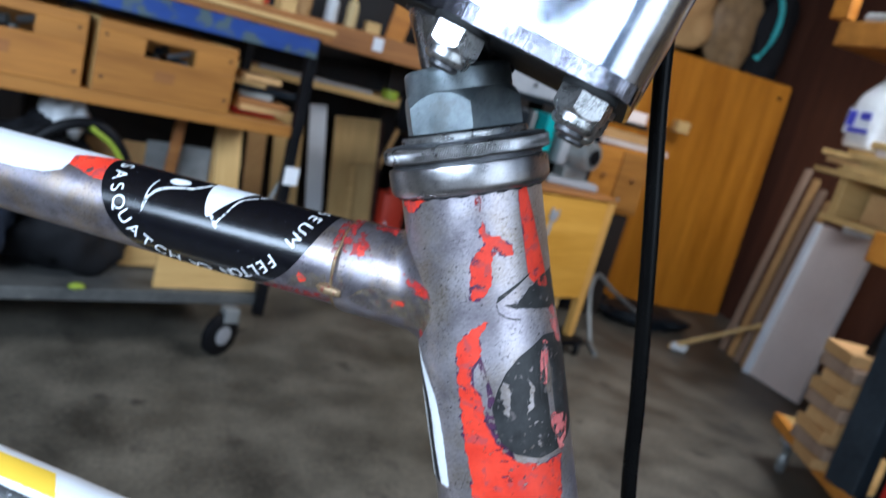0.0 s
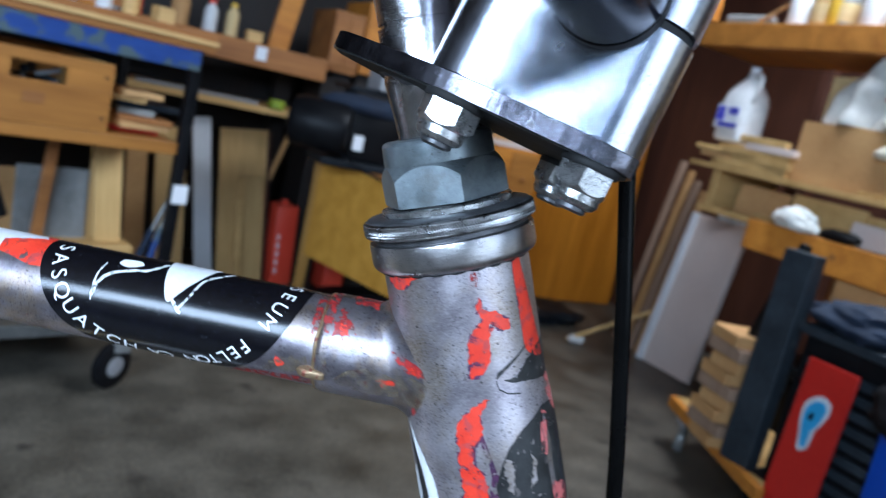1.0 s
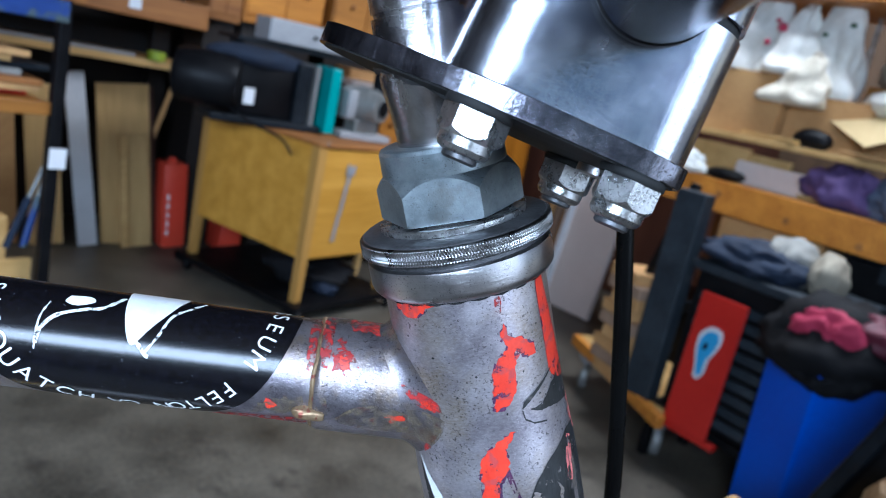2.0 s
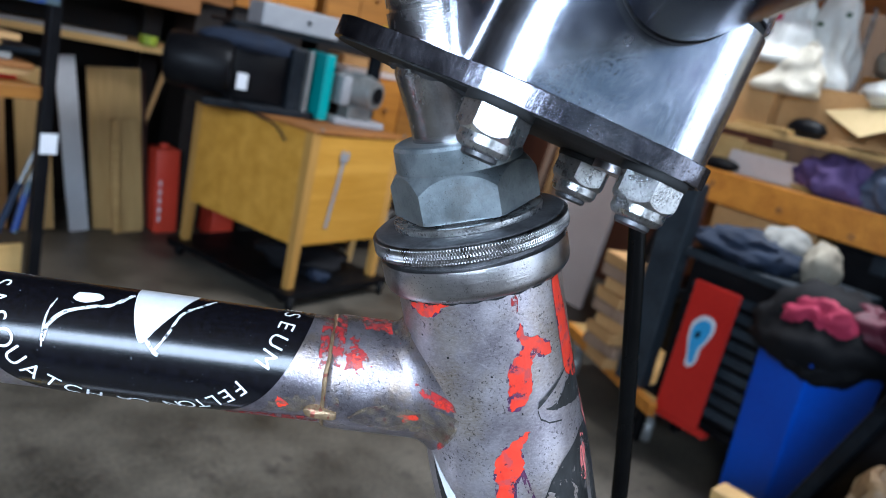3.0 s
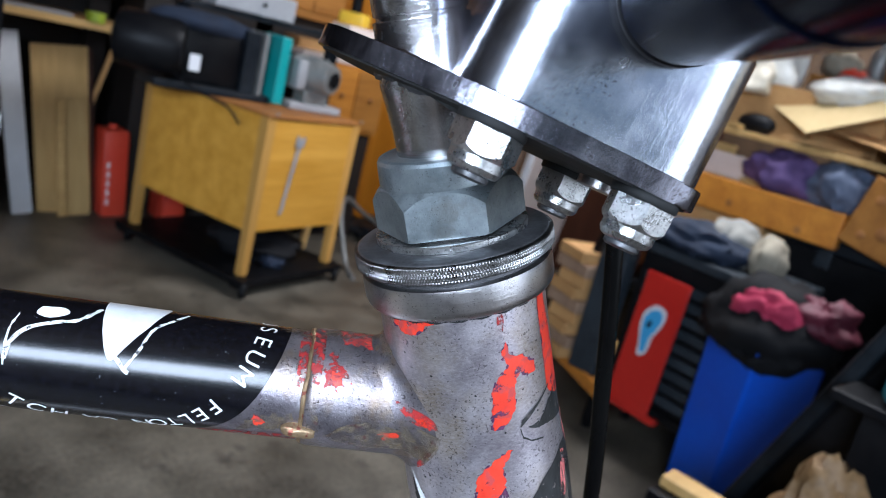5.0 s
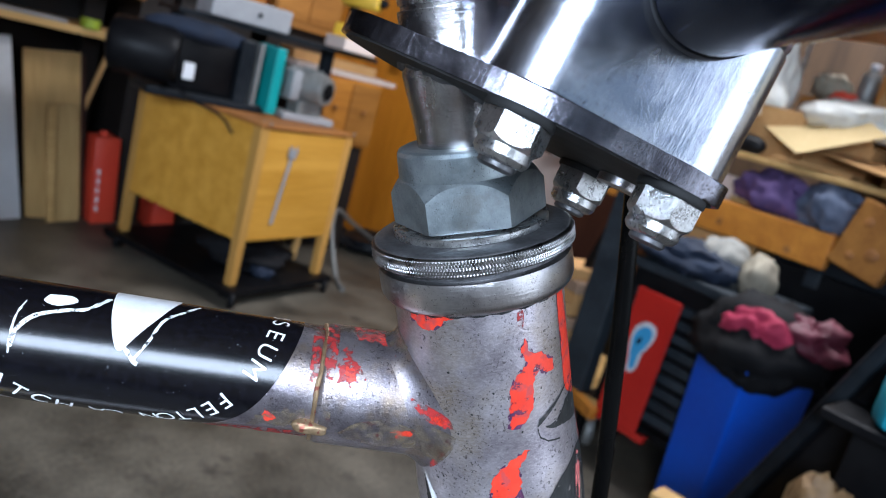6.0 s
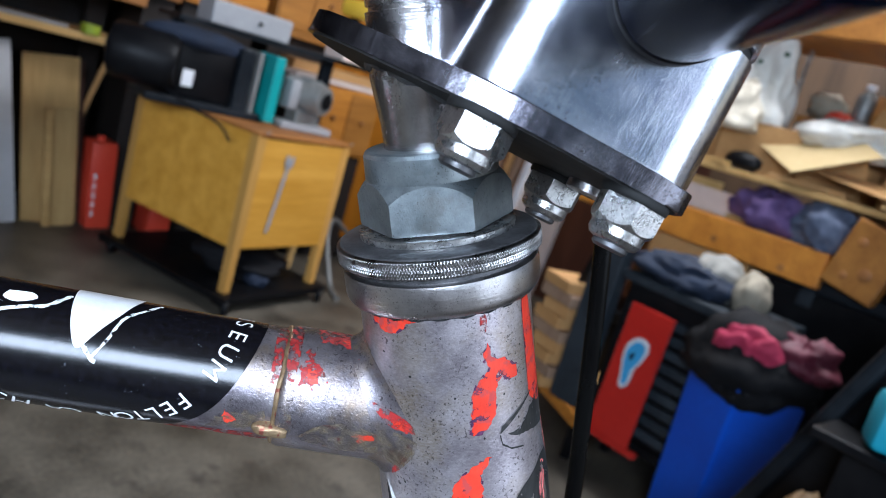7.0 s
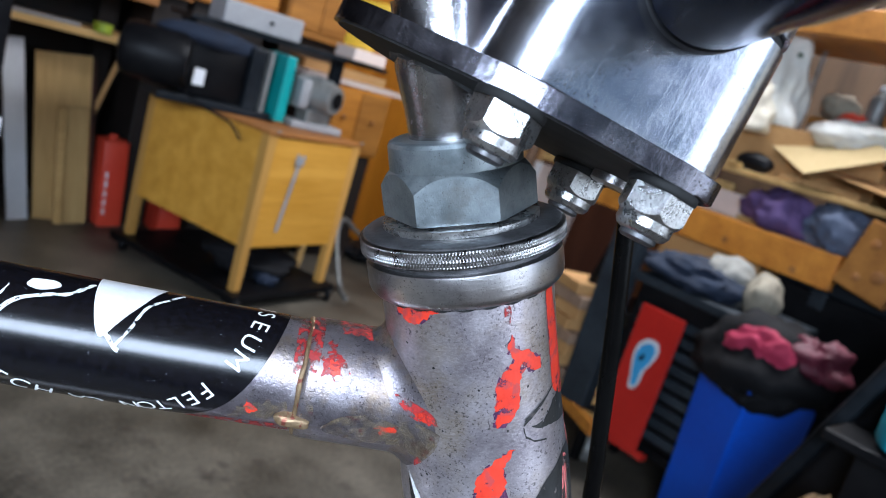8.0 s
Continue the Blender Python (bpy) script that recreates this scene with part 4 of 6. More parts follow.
for i in range(60):
    a = 2 * math.pi * i / 60
    p = STEM.inverted() @ Vector((0.0122 * math.cos(a), 0.0122 * math.sin(a), 0))
    zax = STEM.inverted() @ Vector((0, 0, 1)) - Vector((0, 0, 0))
    k = (0.0566 - p.z) / zax.z
    ctr.append(p + zax * k)
tube(ctr + ctr[:1], [0.0011 + 0.0006 * rnd.random() for _ in range(61)], 7, bead)
part("weld_bead", bead, PLATE, stem, "rough weld round the quill", True)
bead = bmesh.new()
for lift, r0, seed in ((-0.0046, 0.0016, 5), (-0.0062, 0.0011, 6)):
    rnd = random.Random(seed)
    axis = (STEM.inverted().to_3x3() @ Vector((0, 0, 1))).normalized()
    low_ring = [p + axis * lift + Vector((rnd.uniform(-0.0003, 0.0003), rnd.uniform(-0.0003, 0.0003), rnd.uniform(-0.0005, 0.0005))) for p in ctr]
    tube(low_ring + low_ring[:1], [r0 + 0.0007 * rnd.random() for _ in range(61)], 7, bead)
part("weld_bead", bead, GREASE, stem, "dark rough weld under the plate", True, 20)

# handlebar through the clamp
pts = curve_points([(-0.046, 0.24, 0.097), (-0.028, 0.16, 0.0906), (0.003, 0.03, 0.0898), (0.0068, -0.002, 0.0898), (0.0024, -0.0297, 0.0898), (-0.0110, -0.090, 0.0898), (-0.0262, -0.160, 0.091), (-0.0405, -0.225, 0.098)], 8)
bar = part("handlebar", tube(pts, 0.0140, 48), BLACKBAR, bike, "glossy black handlebar clamped in the stem", True)
bar.matrix_local = BARF
sl = tube(curve_points([(-0.0082, -0.077, 0.0898), (-0.0110, -0.090, 0.0898), (-0.0158, -0.112, 0.0900)], 6), 0.0146, 48)
part("sleeve", sl, BLACKBAR, bar, "", True)

# Solid black sleeve that paints the shadow gap where the bar enters.
gap = tube(curve_points([(0.0031, -0.0265, 0.0898), (0.0024, -0.0297, 0.0898), (0.0012, -0.0352, 0.0898)], 4), 0.01432, 48)
part("clamp_shadow_gap", gap, BLACKGAP, bar, "black sleeve painted for the shadow gap round the bar", True)

# fork and seat tube, which carry the frame on the floor
fork = part("fork_crown", box((0.044, 0.115, 0.030), (0, 0, -0.242), 0.008), STEEL, bike, "bare steel fork crown", True)
for side in (-1, 1):
    foot = (-1.0443 - 0.3766 * 0.045 - 0.0322 * 0.05 * side) / 0.9258
    part("fork_blade", tube(curve_points([(0, 0.046 * side, -0.245), (0.002, 0.050 * side, -0.60), (0.012, 0.050 * side, -0.90), (0.045, 0.050 * side, foot)], 8), [0.0125 - 0.0048 * k / 24 for k in range(25)], 20), STEEL, bike, "tapered bare steel fork blade", True)
seat_top, seat_low = TOPF @ Vector((0, 0, 0.60)), pose(0.0, 0.002, -0.190, 0, -68, 0) @ Vector((0, 0, 0.54))
part("seat_tube", tube([seat_top + (seat_top - seat_low) * 0.15, seat_top, seat_low], 0.0143, 32), STEEL, bike, "bare steel seat tube", True)

# brake cable hanging beside the head tube
part("brake_cable", tube(curve_points([(0.085, 0.035, 0.19), (0.080, 0.040, 0.14), (0.070, 0.0425, 0.08), (0.0605, 0.0425, 0.03), (0.0525, 0.0427, -0.025), (0.044, 0.044, -0.08), (0.035, 0.045, -0.14), (0.03, 0.045, -0.25), (0.03, 0.045, -0.4)], 8), 0.0030, 20), RUBBER, bike, "black plastic-sheathed brake cable", True)

# ---------------------------------------------------------------- rolling bench
BENCH = pose(-0.45, 2.45, 0, 0, 0, 36.87)
bench = thing("rolling_workbench", BENCH, "rolling workbench with a brown timber top and a pine shelf", "workbench")
part("bench_top", box((2.06, 0.62, 0.055), (-1.0, 0.30, 1.122), 0.004), BROWNW, bench, "scuffed brown timber top")
part("edge_strip", box((2.06, 0.012, 0.014), (-1.0, -0.017, 1.122), 0.002), PALEX, bench, "bare pine edge strip")
part("apron", box((2.0, 0.03, 0.060), (-1.01, 0.012, 1.062), 0.003), BLUEP, bench, "worn blue painted strip")
part("shelf", box((2.0, 0.55, 0.040), (-1.03, 0.29, 0.785), 0.004), CRATEW, bench, "pine shelf board")
part("lower_deck", box((2.0, 0.55, 0.04), (-1.0, 0.30, 0.193), 0.004), DECKM, bench, "scuffed grey metal lower deck")
for x, y in ((-0.015, 0.02), (-0.015, 0.56), (-1.95, 0.02), (-1.95, 0.56)):
    part("post", box((0.034, 0.034, 0.96), (x, y, 0.62), 0.004), BLACKM, bench, "dark grey steel post")
part("label", box((0.05, 0.004, 0.06), (-0.010, -0.005, 0.645), 0.001), WHITEPAINT, bench, "white paper label on the post")
for x in (-0.12, -1.85):
    for y in (0.0, 0.5):
        cz = part("caster", box((0.05, 0.05, 0.05), (x, y, 0.148), 0.004), GREYM, bench)
        wh = part("wheel", turned([(0.030, -0.010), (0.032, -0.016), (0.066, -0.016), (0.076, -0.009), (0.076, 0.009), (0.066, 0.016), (0.032, 0.016), (0.030, 0.010)], 32, m=pose(x - 0.02, y, 0.076, 90, 0, 25)), BLACKM, cz, "black rubber caster wheel", True)
        part("hub", turned([(0.010, -0.019), (0.028, -0.018), (0.034, -0.0165), (0.034, 0.0165), (0.028, 0.018), (0.010, 0.019)], 28, m=pose(x - 0.02, y, 0.076, 90, 0, 25)), GREYPAINT, cz, "grey wheel hub", True)


# ---------------------------------------------------------------- kinds of things
def board(m, w, t, h, mat, label, group="", name="board"):
    """A plank standing on its foot: width, thickness, height; worn corners."""
    return solo(name, box((w, t, h), (0, 0, h / 2), min(0.003, t * 0.2)), mat, m, label, "board", group)


def crate(m, w, d, h, label, group, mark=True):
    """An open pine drawer crate with a hand hole in its front."""
    c = thing("drawer_crate", m, label, "crate", group)
    t, hw, hh = 0.014, w * 0.36, h * 0.25
    zc = h * 0.72
    part("front_panel", box((w, t, zc - hh / 2), (0, 0, (zc - hh / 2) / 2), 0.002), CRATEW, c)
    part("front_panel", box((w, t, h - zc - hh / 2), (0, 0, (h + zc + hh / 2) / 2), 0.002), CRATEW, c)
    for sx in (-1, 1):
        part("front_panel", box(((w - hw) / 2, t, hh), (sx * (w + hw) / 4, 0, zc), 0.001), CRATEW, c)
        part("side_panel", box((t, d, h), (sx * (w / 2 - t / 2), d / 2 + t / 2, h / 2), 0.002), PALEX, c)
        for z in (0.2, 0.8):
            part("screw", turned([(0.0045, 0), (0.0045, 0.002), (0.002, 0.003)], 12, m=pose(sx * (w / 2 - 0.02), -t / 2, h * z, 90)), DARKM, c)
    part("back_panel", box((w, t, h), (0, d, h / 2), 0.002), CRATEW, c)
    part("bottom_panel", box((w - 0.03, d - 0.02, 0.01), (0, d / 2, 0.008)), CRATEW, c)
    if mark:
        part("stamp", box((w * 0.14, 0.002, h * 0.16), (-w * 0.02, -t / 2 - 0.001, h * 0.36), 0.0005), BROWNW, c, "dark branded stamp")
    return c


def carton(m, w, d, h, label, mat=CARD, flaps=True, group=""):
    """A cardboard box with its flaps folded out."""
    c = thing("cardboard_box", m, label, "box", group)
    t = 0.006
    for sx in (-1, 1):
        part("side_panel", box((t, d, h), (sx * (w / 2 - t / 2), 0, h / 2), 0.001), mat, c)
        part("side_panel", box((w - 2 * t, t, h), (0, sx * (d / 2 - t / 2), h / 2), 0.001), mat, c)
        if flaps:
            part("flap", box((t, d * 0.96, h * 0.45), (sx * (w / 2 + h * 0.10), 0, h + h * 0.18), 0.001, (0, sx * 30, 0)), mat, c)
    part("bottom_panel", box((w, d, t), (0, 0, t / 2)), mat, c)
    if not flaps:
        part("lid", box((w, d, t), (0, 0, h + t / 2 + 0.001), 0.001), mat, c)
        part("tape", box((w * 0.98, 0.05, 0.002), (0, 0, h + t + 0.003)), PAPER, c)
    return c


def bottle(m, r, h, mat, cap, label, name="bottle", band=None):
    """A round bottle or jar with shoulder, neck and cap."""
    b = thing(name, m, label, "bottle" if name == "bottle" else "jar")
    part("body", turned([(r * 0.9, 0), (r, h * 0.04), (r, h * 0.62), (r * 0.88, h * 0.74), (r * 0.45, h * 0.84), (r * 0.42, h * 0.90)], 28), mat, b, "", True)
    part("cap", turned([(r * 0.5, h * 0.88), (r * 0.52, h * 0.90), (r * 0.52, h * 0.98), (r * 0.46, h)], 24), cap, b, "", True)
    if band:
        part("paper_label", turned([(r * 1.01, h * 0.14), (r * 1.015, h * 0.15), (r * 1.015, h * 0.55), (r * 1.01, h * 0.56)], 28, close=False), band, b, "", True)
    return b


def can(m, r, h, mat, label):
    c = thing("tin_can", m, label, "can")
    part("body", turned([(r * 0.97, 0), (r, 0.003), (r, h - 0.003), (r * 0.97, h)], 28), mat, c, "", True)
    part("rim", turned([(r * 0.98, h), (r * 1.02, h + 0.001), (r * 1.02, h + 0.005), (r * 0.9, h + 0.005), (r * 0.9, h + 0.002)], 28), GREYM, c, "", True)
    return c


def bag(m, size, mat, label, seed, name="plastic_bag", cat="bag", rough=0.35, freq=2.6, sharp=0.2):
    return solo(name, lump(size, rough, freq, seed, sharp=sharp), mat, m, label, cat, smooth=True, angle=70)


def draped(m, wide, deep, high, lean, seed, mat, label, peak=0.10):
    """A plastic bag pulled up to a peak: a folded cone with a twisted handle end."""
    b = thing("plastic_bag", m, label, "bag")
    bm = bmesh.new()
    rings = []
    for k in range(19):
        z = k / 18
        r0 = peak + (1 - peak) * (1 - z) ** 0.75 * min(1.0, 0.82 + z * 2.2)
        row = []
        for i in range(56):
            a = 2 * math.pi * i / 56
            f = 1 + 0.10 * math.sin(4 * a + seed + 2.2 * z) + 0.06 * math.sin(7 * a - seed * 2 + 5 * z) + 0.45 * noise.noise(Vector((math.cos(a) * 1.3, math.sin(a) * 1.3, z * 3.2 + seed)))
            row.append(bm.verts.new((deep / 2 * r0 * f * math.cos(a), lean * z ** 1.3 + wide / 2 * r0 * f * math.sin(a), high * (z + 0.03 * math.sin(3 * a + seed) * z))))
        rings.append(row)
    for a, c in zip(rings, rings[1:]):
        for i in range(56):
            bm.faces.new((a[i], a[(i + 1) % 56], c[(i + 1) % 56], c[i]))
    bm.faces.new(rings[0][::-1])
    bm.faces.new(rings[-1])
    part("body", bm, mat, b, "", True, 70)
    part("handle", tube(curve_points([(0, lean - wide * 0.06, high * 0.97), (0, lean - wide * 0.05, high * 1.06), (0, lean + wide * 0.05, high * 1.07), (0, lean + wide * 0.06, high * 0.97)], 5), 0.007, 8), mat, b, "", True)
    return b


# ---------------------------------------------------------------- on and in the rolling bench
crate(BENCH @ pose(-0.447, 0.02, 0.806), 0.39, 0.42, 0.195, "pine drawer crate with a hand hole on the bench shelf", "drawer crates")
crate(BENCH @ pose(-0.865, 0.02, 0.806), 0.39, 0.42, 0.195, "pine drawer crate with a hand hole on the bench shelf", "drawer crates")
crate(BENCH @ pose(-1.28, 0.02, 0.806), 0.39, 0.42, 0.195, "pine drawer crate with a hand hole on the bench shelf", "drawer crates")
for x in (-0.447, -0.865, -1.28):
    heap = thing("hardware_heap", BENCH @ pose(x, 0.06, 0.822), "heap of dark steel hardware in the drawer crate", "hardware", "crate hardware")
    rnd = random.Random(int(-100 * x))
    # Black lump added to darken the crate's inside behind the hand hole.
    part("rag", lump((0.32, 0.26, 0.10), 0.3, 2.4, x * 7), BLACKCLOTH, heap, "", True).location = (0, 0.19, 0)
    for k in range(14):
        px, pz = rnd.uniform(-0.12, 0.12), rnd.uniform(0.075, 0.12)
        part("pipe", tube([(px - 0.04, 0.05 + rnd.uniform(0, 0.12), pz), (px + 0.04 * rnd.uniform(-1, 1), 0.09, pz + rnd.uniform(-0.02, 0.03))], rnd.uniform(0.006, 0.014), 10), (GREYM, DARKM, GREYPAINT)[k % 3], heap, "", True)
rnd = random.Random(11)
for i in range(7):
    w = rnd.uniform(0.10, 0.2)
    solo("folded_cloth" if i % 2 else "wood_offcut", box((w, 0.16, 0.018), (0, 0, 0.009), 0.003), (REDPANEL, CARD, BROWNW, GREYCLOTH, DARKM, PALEX, CARD)[i], BENCH @ pose(-0.13 + rnd.uniform(-0.03, 0.02), 0.14 + rnd.uniform(-0.03, 0.05), 0.806 + 0.019 * i, 0, 0, rnd.uniform(-20, 20)), ("thin red tray in a stack on the shelf", "brown offcut in a stack on the shelf")[i % 2], "offcut")
# below the shelf
board(BENCH @ pose(-0.20, 0.06, 0.214), 0.34, 0.02, 0.11, PALEX, "pale pine crate side on the lower deck")
board(BENCH @ pose(-0.27, 0.30, 0.214, -6), 0.22, 0.012, 0.42, GREYM, "grey sheet of glass leaning under the shelf", name="glass_sheet")
board(BENCH @ pose(-0.46, 0.34, 0.214, -6), 0.20, 0.012, 0.40, CARD, "brown panel leaning under the shelf")
board(BENCH @ pose(-0.34, 0.26, 0.214, -4, 5), 0.035, 0.02, 0.55, BROWNW, "brown wooden stick under the shelf")
board(BENCH @ pose(-0.08, 0.28, 0.214, -5, -4), 0.09, 0.015, 0.56, PALE, "pale pine lath leaning under the shelf")
board(BENCH @ pose(-0.15, 0.32, 0.214, -5, 3), 0.05, 0.015, 0.54, PALE, "pale pine lath leaning under the shelf")
for i, x in enumerate((-0.055, -0.105)):
    tb = thing("hand_tool", BENCH @ pose(x, 0.06, 0.36, 0, 12 + 8 * i), "long blue-handled tool standing under the shelf", "tool", "blue tools")
    part("handle", tube([(0, 0, 0), (0, 0, 0.16)], 0.011, 12), BLUECLOTH if i else BLUEP, tb, "", True)
    part("shaft", tube([(0, 0, 0.15), (0, 0, 0.34)], 0.006, 10), GREYM, tb, "", True)
solo("tool_box", box((0.42, 0.25, 0.19), (0, 0, 0.095), 0.01), PALEX, BENCH @ pose(-0.23, 0.36, 0.214), "pale wooden chest on the lower deck", "box")
bag(BENCH @ pose(-0.72, 0.2, 0.45), (0.30, 0.26, 0.26), BLACKCLOTH, "black work bag under the shelf", 4)
bag(BENCH @ pose(-0.95, 0.16, 0.214), (0.40, 0.30, 0.46), BLUECLOTH, "heap of navy cloth on the lower deck", 9, "crumpled_cloth", "cloth")
bag(BENCH @ pose(-0.62, 0.25, 0.214), (0.36, 0.30, 0.28), BLACKCLOTH, "black bag on the lower deck", 12)
bag(BENCH @ pose(-0.66, 0.22, 0.62), (0.12, 0.12, 0.16), WHITEP, "small clear plastic bag under the shelf", 14)
strap = thing("tool_strap", BENCH @ pose(-0.60, 0.06, 0.58), "black strap with a lime stripe hanging under the shelf", "strap")
part("band", tube(curve_points([(-0.2, 0.02, 0.0), (-0.1, 0, 0.10), (0.0, 0, 0.12), (0.07, 0, 0.06), (0.12, 0.02, -0.05)], 6), 0.018, 10), BLACKM, strap, "", True)
part("stripe", tube(curve_points([(-0.02, -0.016, 0.115), (0.04, -0.016, 0.075), (0.075, -0.014, 0.03)], 5), 0.008, 8), LIME, strap, "", True)
solo("spray_lid", lump((0.05, 0.03, 0.02), 0.1, 2, 2, sub=2), LIME, BENCH @ pose(-0.60, 0.02, 0.214), "lime plastic clip on the lower deck", "clip", smooth=True)
# on the bench top
bt = 1.150
bottle(BENCH @ pose(-0.27, 0.12, bt), 0.022, 0.12, WHITEP, WHITEP, "white plastic bottle on the bench top", band=None)
bottle(BENCH @ pose(-0.20, 0.10, bt), 0.024, 0.11, PALEX, YELLOWP, "amber glue bottle on the bench top")
bottle(BENCH @ pose(-0.52, 0.16, bt), 0.03, 0.14, WHITEP, REDCAN, "white bottle with a red cap on the bench top")
rnd = random.Random(21)
for i, (nm, cat, lab, mat) in enumerate((("tobacco_tin", "tin", "flat red tin lying on the bench top", REDCAN), ("wood_scrap", "offcut", "brown wood scrap on the bench top", BROWNW), ("glue_tube", "tube", "white glue tube on the bench top", WHITEP), ("cork_block", "block", "brown cork sanding block on the bench top", CARD), ("small_box", "box", "small yellow parts box on the bench top", YELLOWP), ("wood_scrap", "offcut", "orange wood scrap on the bench top", ORANGEW), ("steel_bracket", "bracket", "dark steel bracket on the bench top", DARKM), ("tape_box", "box", "faded red box on the bench top", REDPANEL), ("wood_scrap", "offcut", "pale wood scrap on the bench top", PALEX), ("small_box", "box", "grey plastic parts box on the bench top", GREYM), ("cork_block", "block", "brown sanding block on the bench top", BROWNW), ("paper_pad", "paper", "white paper pad on the bench top", WHITEPAINT), ("wood_scrap", "offcut", "orange wood scrap on the bench top", ORANGEW), ("tobacco_tin", "tin", "rusty tin on the bench top", BROWNW), ("small_box", "box", "dark parts box on the bench top", BLACKM), ("wood_scrap", "offcut", "pale wood scrap on the bench top", PALEX))):
    w, d, h = rnd.uniform(0.05, 0.13), rnd.uniform(0.05, 0.10), rnd.uniform(0.03, 0.11)
    solo(nm, box((w, d, h), (0, 0, h / 2), 0.005), mat, BENCH @ pose(-0.10 - 0.085 * i, 0.36 + 0.12 * (i % 3 == 0) + rnd.uniform(-0.02, 0.02), bt, 0, 0, rnd.uniform(-30, 30)), lab, cat)
for i in range(7):
    tb = thing("paint_brush", BENCH @ pose(-0.22 - 0.2 * i, 0.24, bt + 0.012, 0, 0, rnd.uniform(-50, 50)), "old paint brush lying on the bench top", "brush", "paint brushes")
    part("handle", tube([(-0.09, 0, 0), (-0.03, 0, 0), (0.02, 0, 0)], [0.005, 0.009, 0.006], 10), (ORANGEW, REDCAN, BROWNW)[i % 3], tb, "", True)
    part("ferrule", box((0.03, 0.022, 0.012), (0.035, 0, 0), 0.003), GREYM, tb)
    part("bristles", box((0.05, 0.022, 0.010), (0.074, 0, 0), 0.003), (BROWNW, BLACKM)[i % 2], tb)
can(BENCH @ pose(-0.42, 0.22, bt), 0.04, 0.11, REDCAN, "red tin can on the bench top")
can(BENCH @ pose(-0.70, 0.25, bt), 0.05, 0.13, BROWNW, "brown tin on the bench top")
solo("wood_block", box((0.05, 0.06, 0.045), (0, 0, 0.0225), 0.003), PALEX, BENCH @ pose(-0.12, 0.06, bt), "small pine block on the bench top", "wood block")
roll = solo("paper_roll", turned([(0.034, -0.13), (0.036, -0.128), (0.036, 0.128), (0.034, 0.13)], 24, m=pose(0, 0, 0.036, 0, 90)), WHITEP, BENCH @ pose(-0.62, 0.10, bt, 0, 0, 8), "white paper roll lying on the bench top", "paper roll", smooth=True)
carton(BENCH @ pose(-0.95, 0.3, bt), 0.26, 0.2, 0.14, "brown carton on the bench top", flaps=False)
solo("wood_plank", box((0.7, 0.09, 0.03), (0, 0, 0.015), 0.003), ORANGEW, BENCH @ pose(-1.25, 0.2, bt, 0, 0, 6), "orange pine plank lying on the bench top", "board")
solo("paper_tag", box((0.045, 0.002, 0.05), (0, 0, 0), 0.0005), WHITEPAINT, BENCH @ pose(-0.83, -0.008, 1.10), "white paper tag on the blue strip", "paper")

# ---------------------------------------------------------------- back bench
bb = thing("back_workbench", at(0.0, 3.55), "heavy brown timber workbench along the back wall", "workbench")
part("bench_top", box((3.3, 0.7, 0.105), (-0.48, 0.35, 1.130), 0.006), BROWNW, bb, "thick brown timber top with rough edge")
part("shelf", box((2.6, 0.5, 0.03), (-0.1, 0.30, 0.888), 0.004), PALEX, bb, "narrow pine shelf under the top")
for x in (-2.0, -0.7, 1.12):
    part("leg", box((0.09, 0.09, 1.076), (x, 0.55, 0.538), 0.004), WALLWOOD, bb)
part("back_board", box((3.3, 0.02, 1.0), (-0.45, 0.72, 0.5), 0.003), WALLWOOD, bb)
part("label", box((0.05, 0.003, 0.06), (0.85, -0.002, 1.14), 0.0005), WHITEPAINT, bb, "white paper label on the edge")
solo("metal_rail", box((0.55, 0.02, 0.014), (0, 0, 0.007), 0.002), GREYPAINT, at(0.62, 3.62, 0.905, 0, 0, 4), "thin bare metal rail on the shelf", "rail")
solo("yellow_tape", turned([(0.025, 0), (0.04, 0), (0.04, 0.04), (0.025, 0.04)], 24), LIME, at(0.98, 3.62, 0.905), "roll of yellow tape on the shelf", "tape", smooth=True)
# leaning boards
for x, y, w, h, lean, mat, lab in ((0.795, 3.70, 0.085, 0.80, -9, WHITEPAINT, "narrow white-painted plank leaning on the bench"), (0.985, 3.76, 0.235, 0.77, -7, PALE, "wide pale plywood offcut leaning on the bench"), (1.02, 3.71, 0.13, 0.55, -7, PALE, "shorter pale pine offcut leaning on the bench"), (0.955, 3.68, 0.035, 0.54, -6, PALEX, "narrow pale pine lath leaning on the bench"), (1.10, 3.79, 0.06, 0.77, -7, REDWALL, "red-brown plank leaning on the bench"), (0.62, 3.70, 0.14, 0.72, -6, PALE, "pale pine offcut leaning on the bench"), (0.46, 3.70, 0.09, 0.78, -5, CARD, "brown board leaning on the bench"), (0.33, 3.70, 0.12, 0.7, -5, PALE, "pale pine offcut leaning on the bench"), (0.93, 3.82, 0.022, 0.80, 15, CARD, "thin grey lath leaning on the bench")):
    board(at(x, y, 0.003, -2, lean), w, 0.016, h, mat, lab, "leaning boards")
rc = thing("fuel_can", at(1.185, 3.76, 0.004, 0, -4, 4), "red plastic jerrycan with a white strip of lettering", "fuel can")
part("body", box((0.118, 0.13, 0.425), (0, 0, 0.2125), 0.012), REDCAN, rc, "", True)
part("cap", turned([(0.02, 0.424), (0.02, 0.445)], 20), REDCAN, rc, "", True)
for i in range(5):
    part("letter_bar", box((0.012, 0.002, 0.028), (-0.036, -0.066, 0.08 + 0.045 * i), 0.0005), WHITEPAINT, rc)
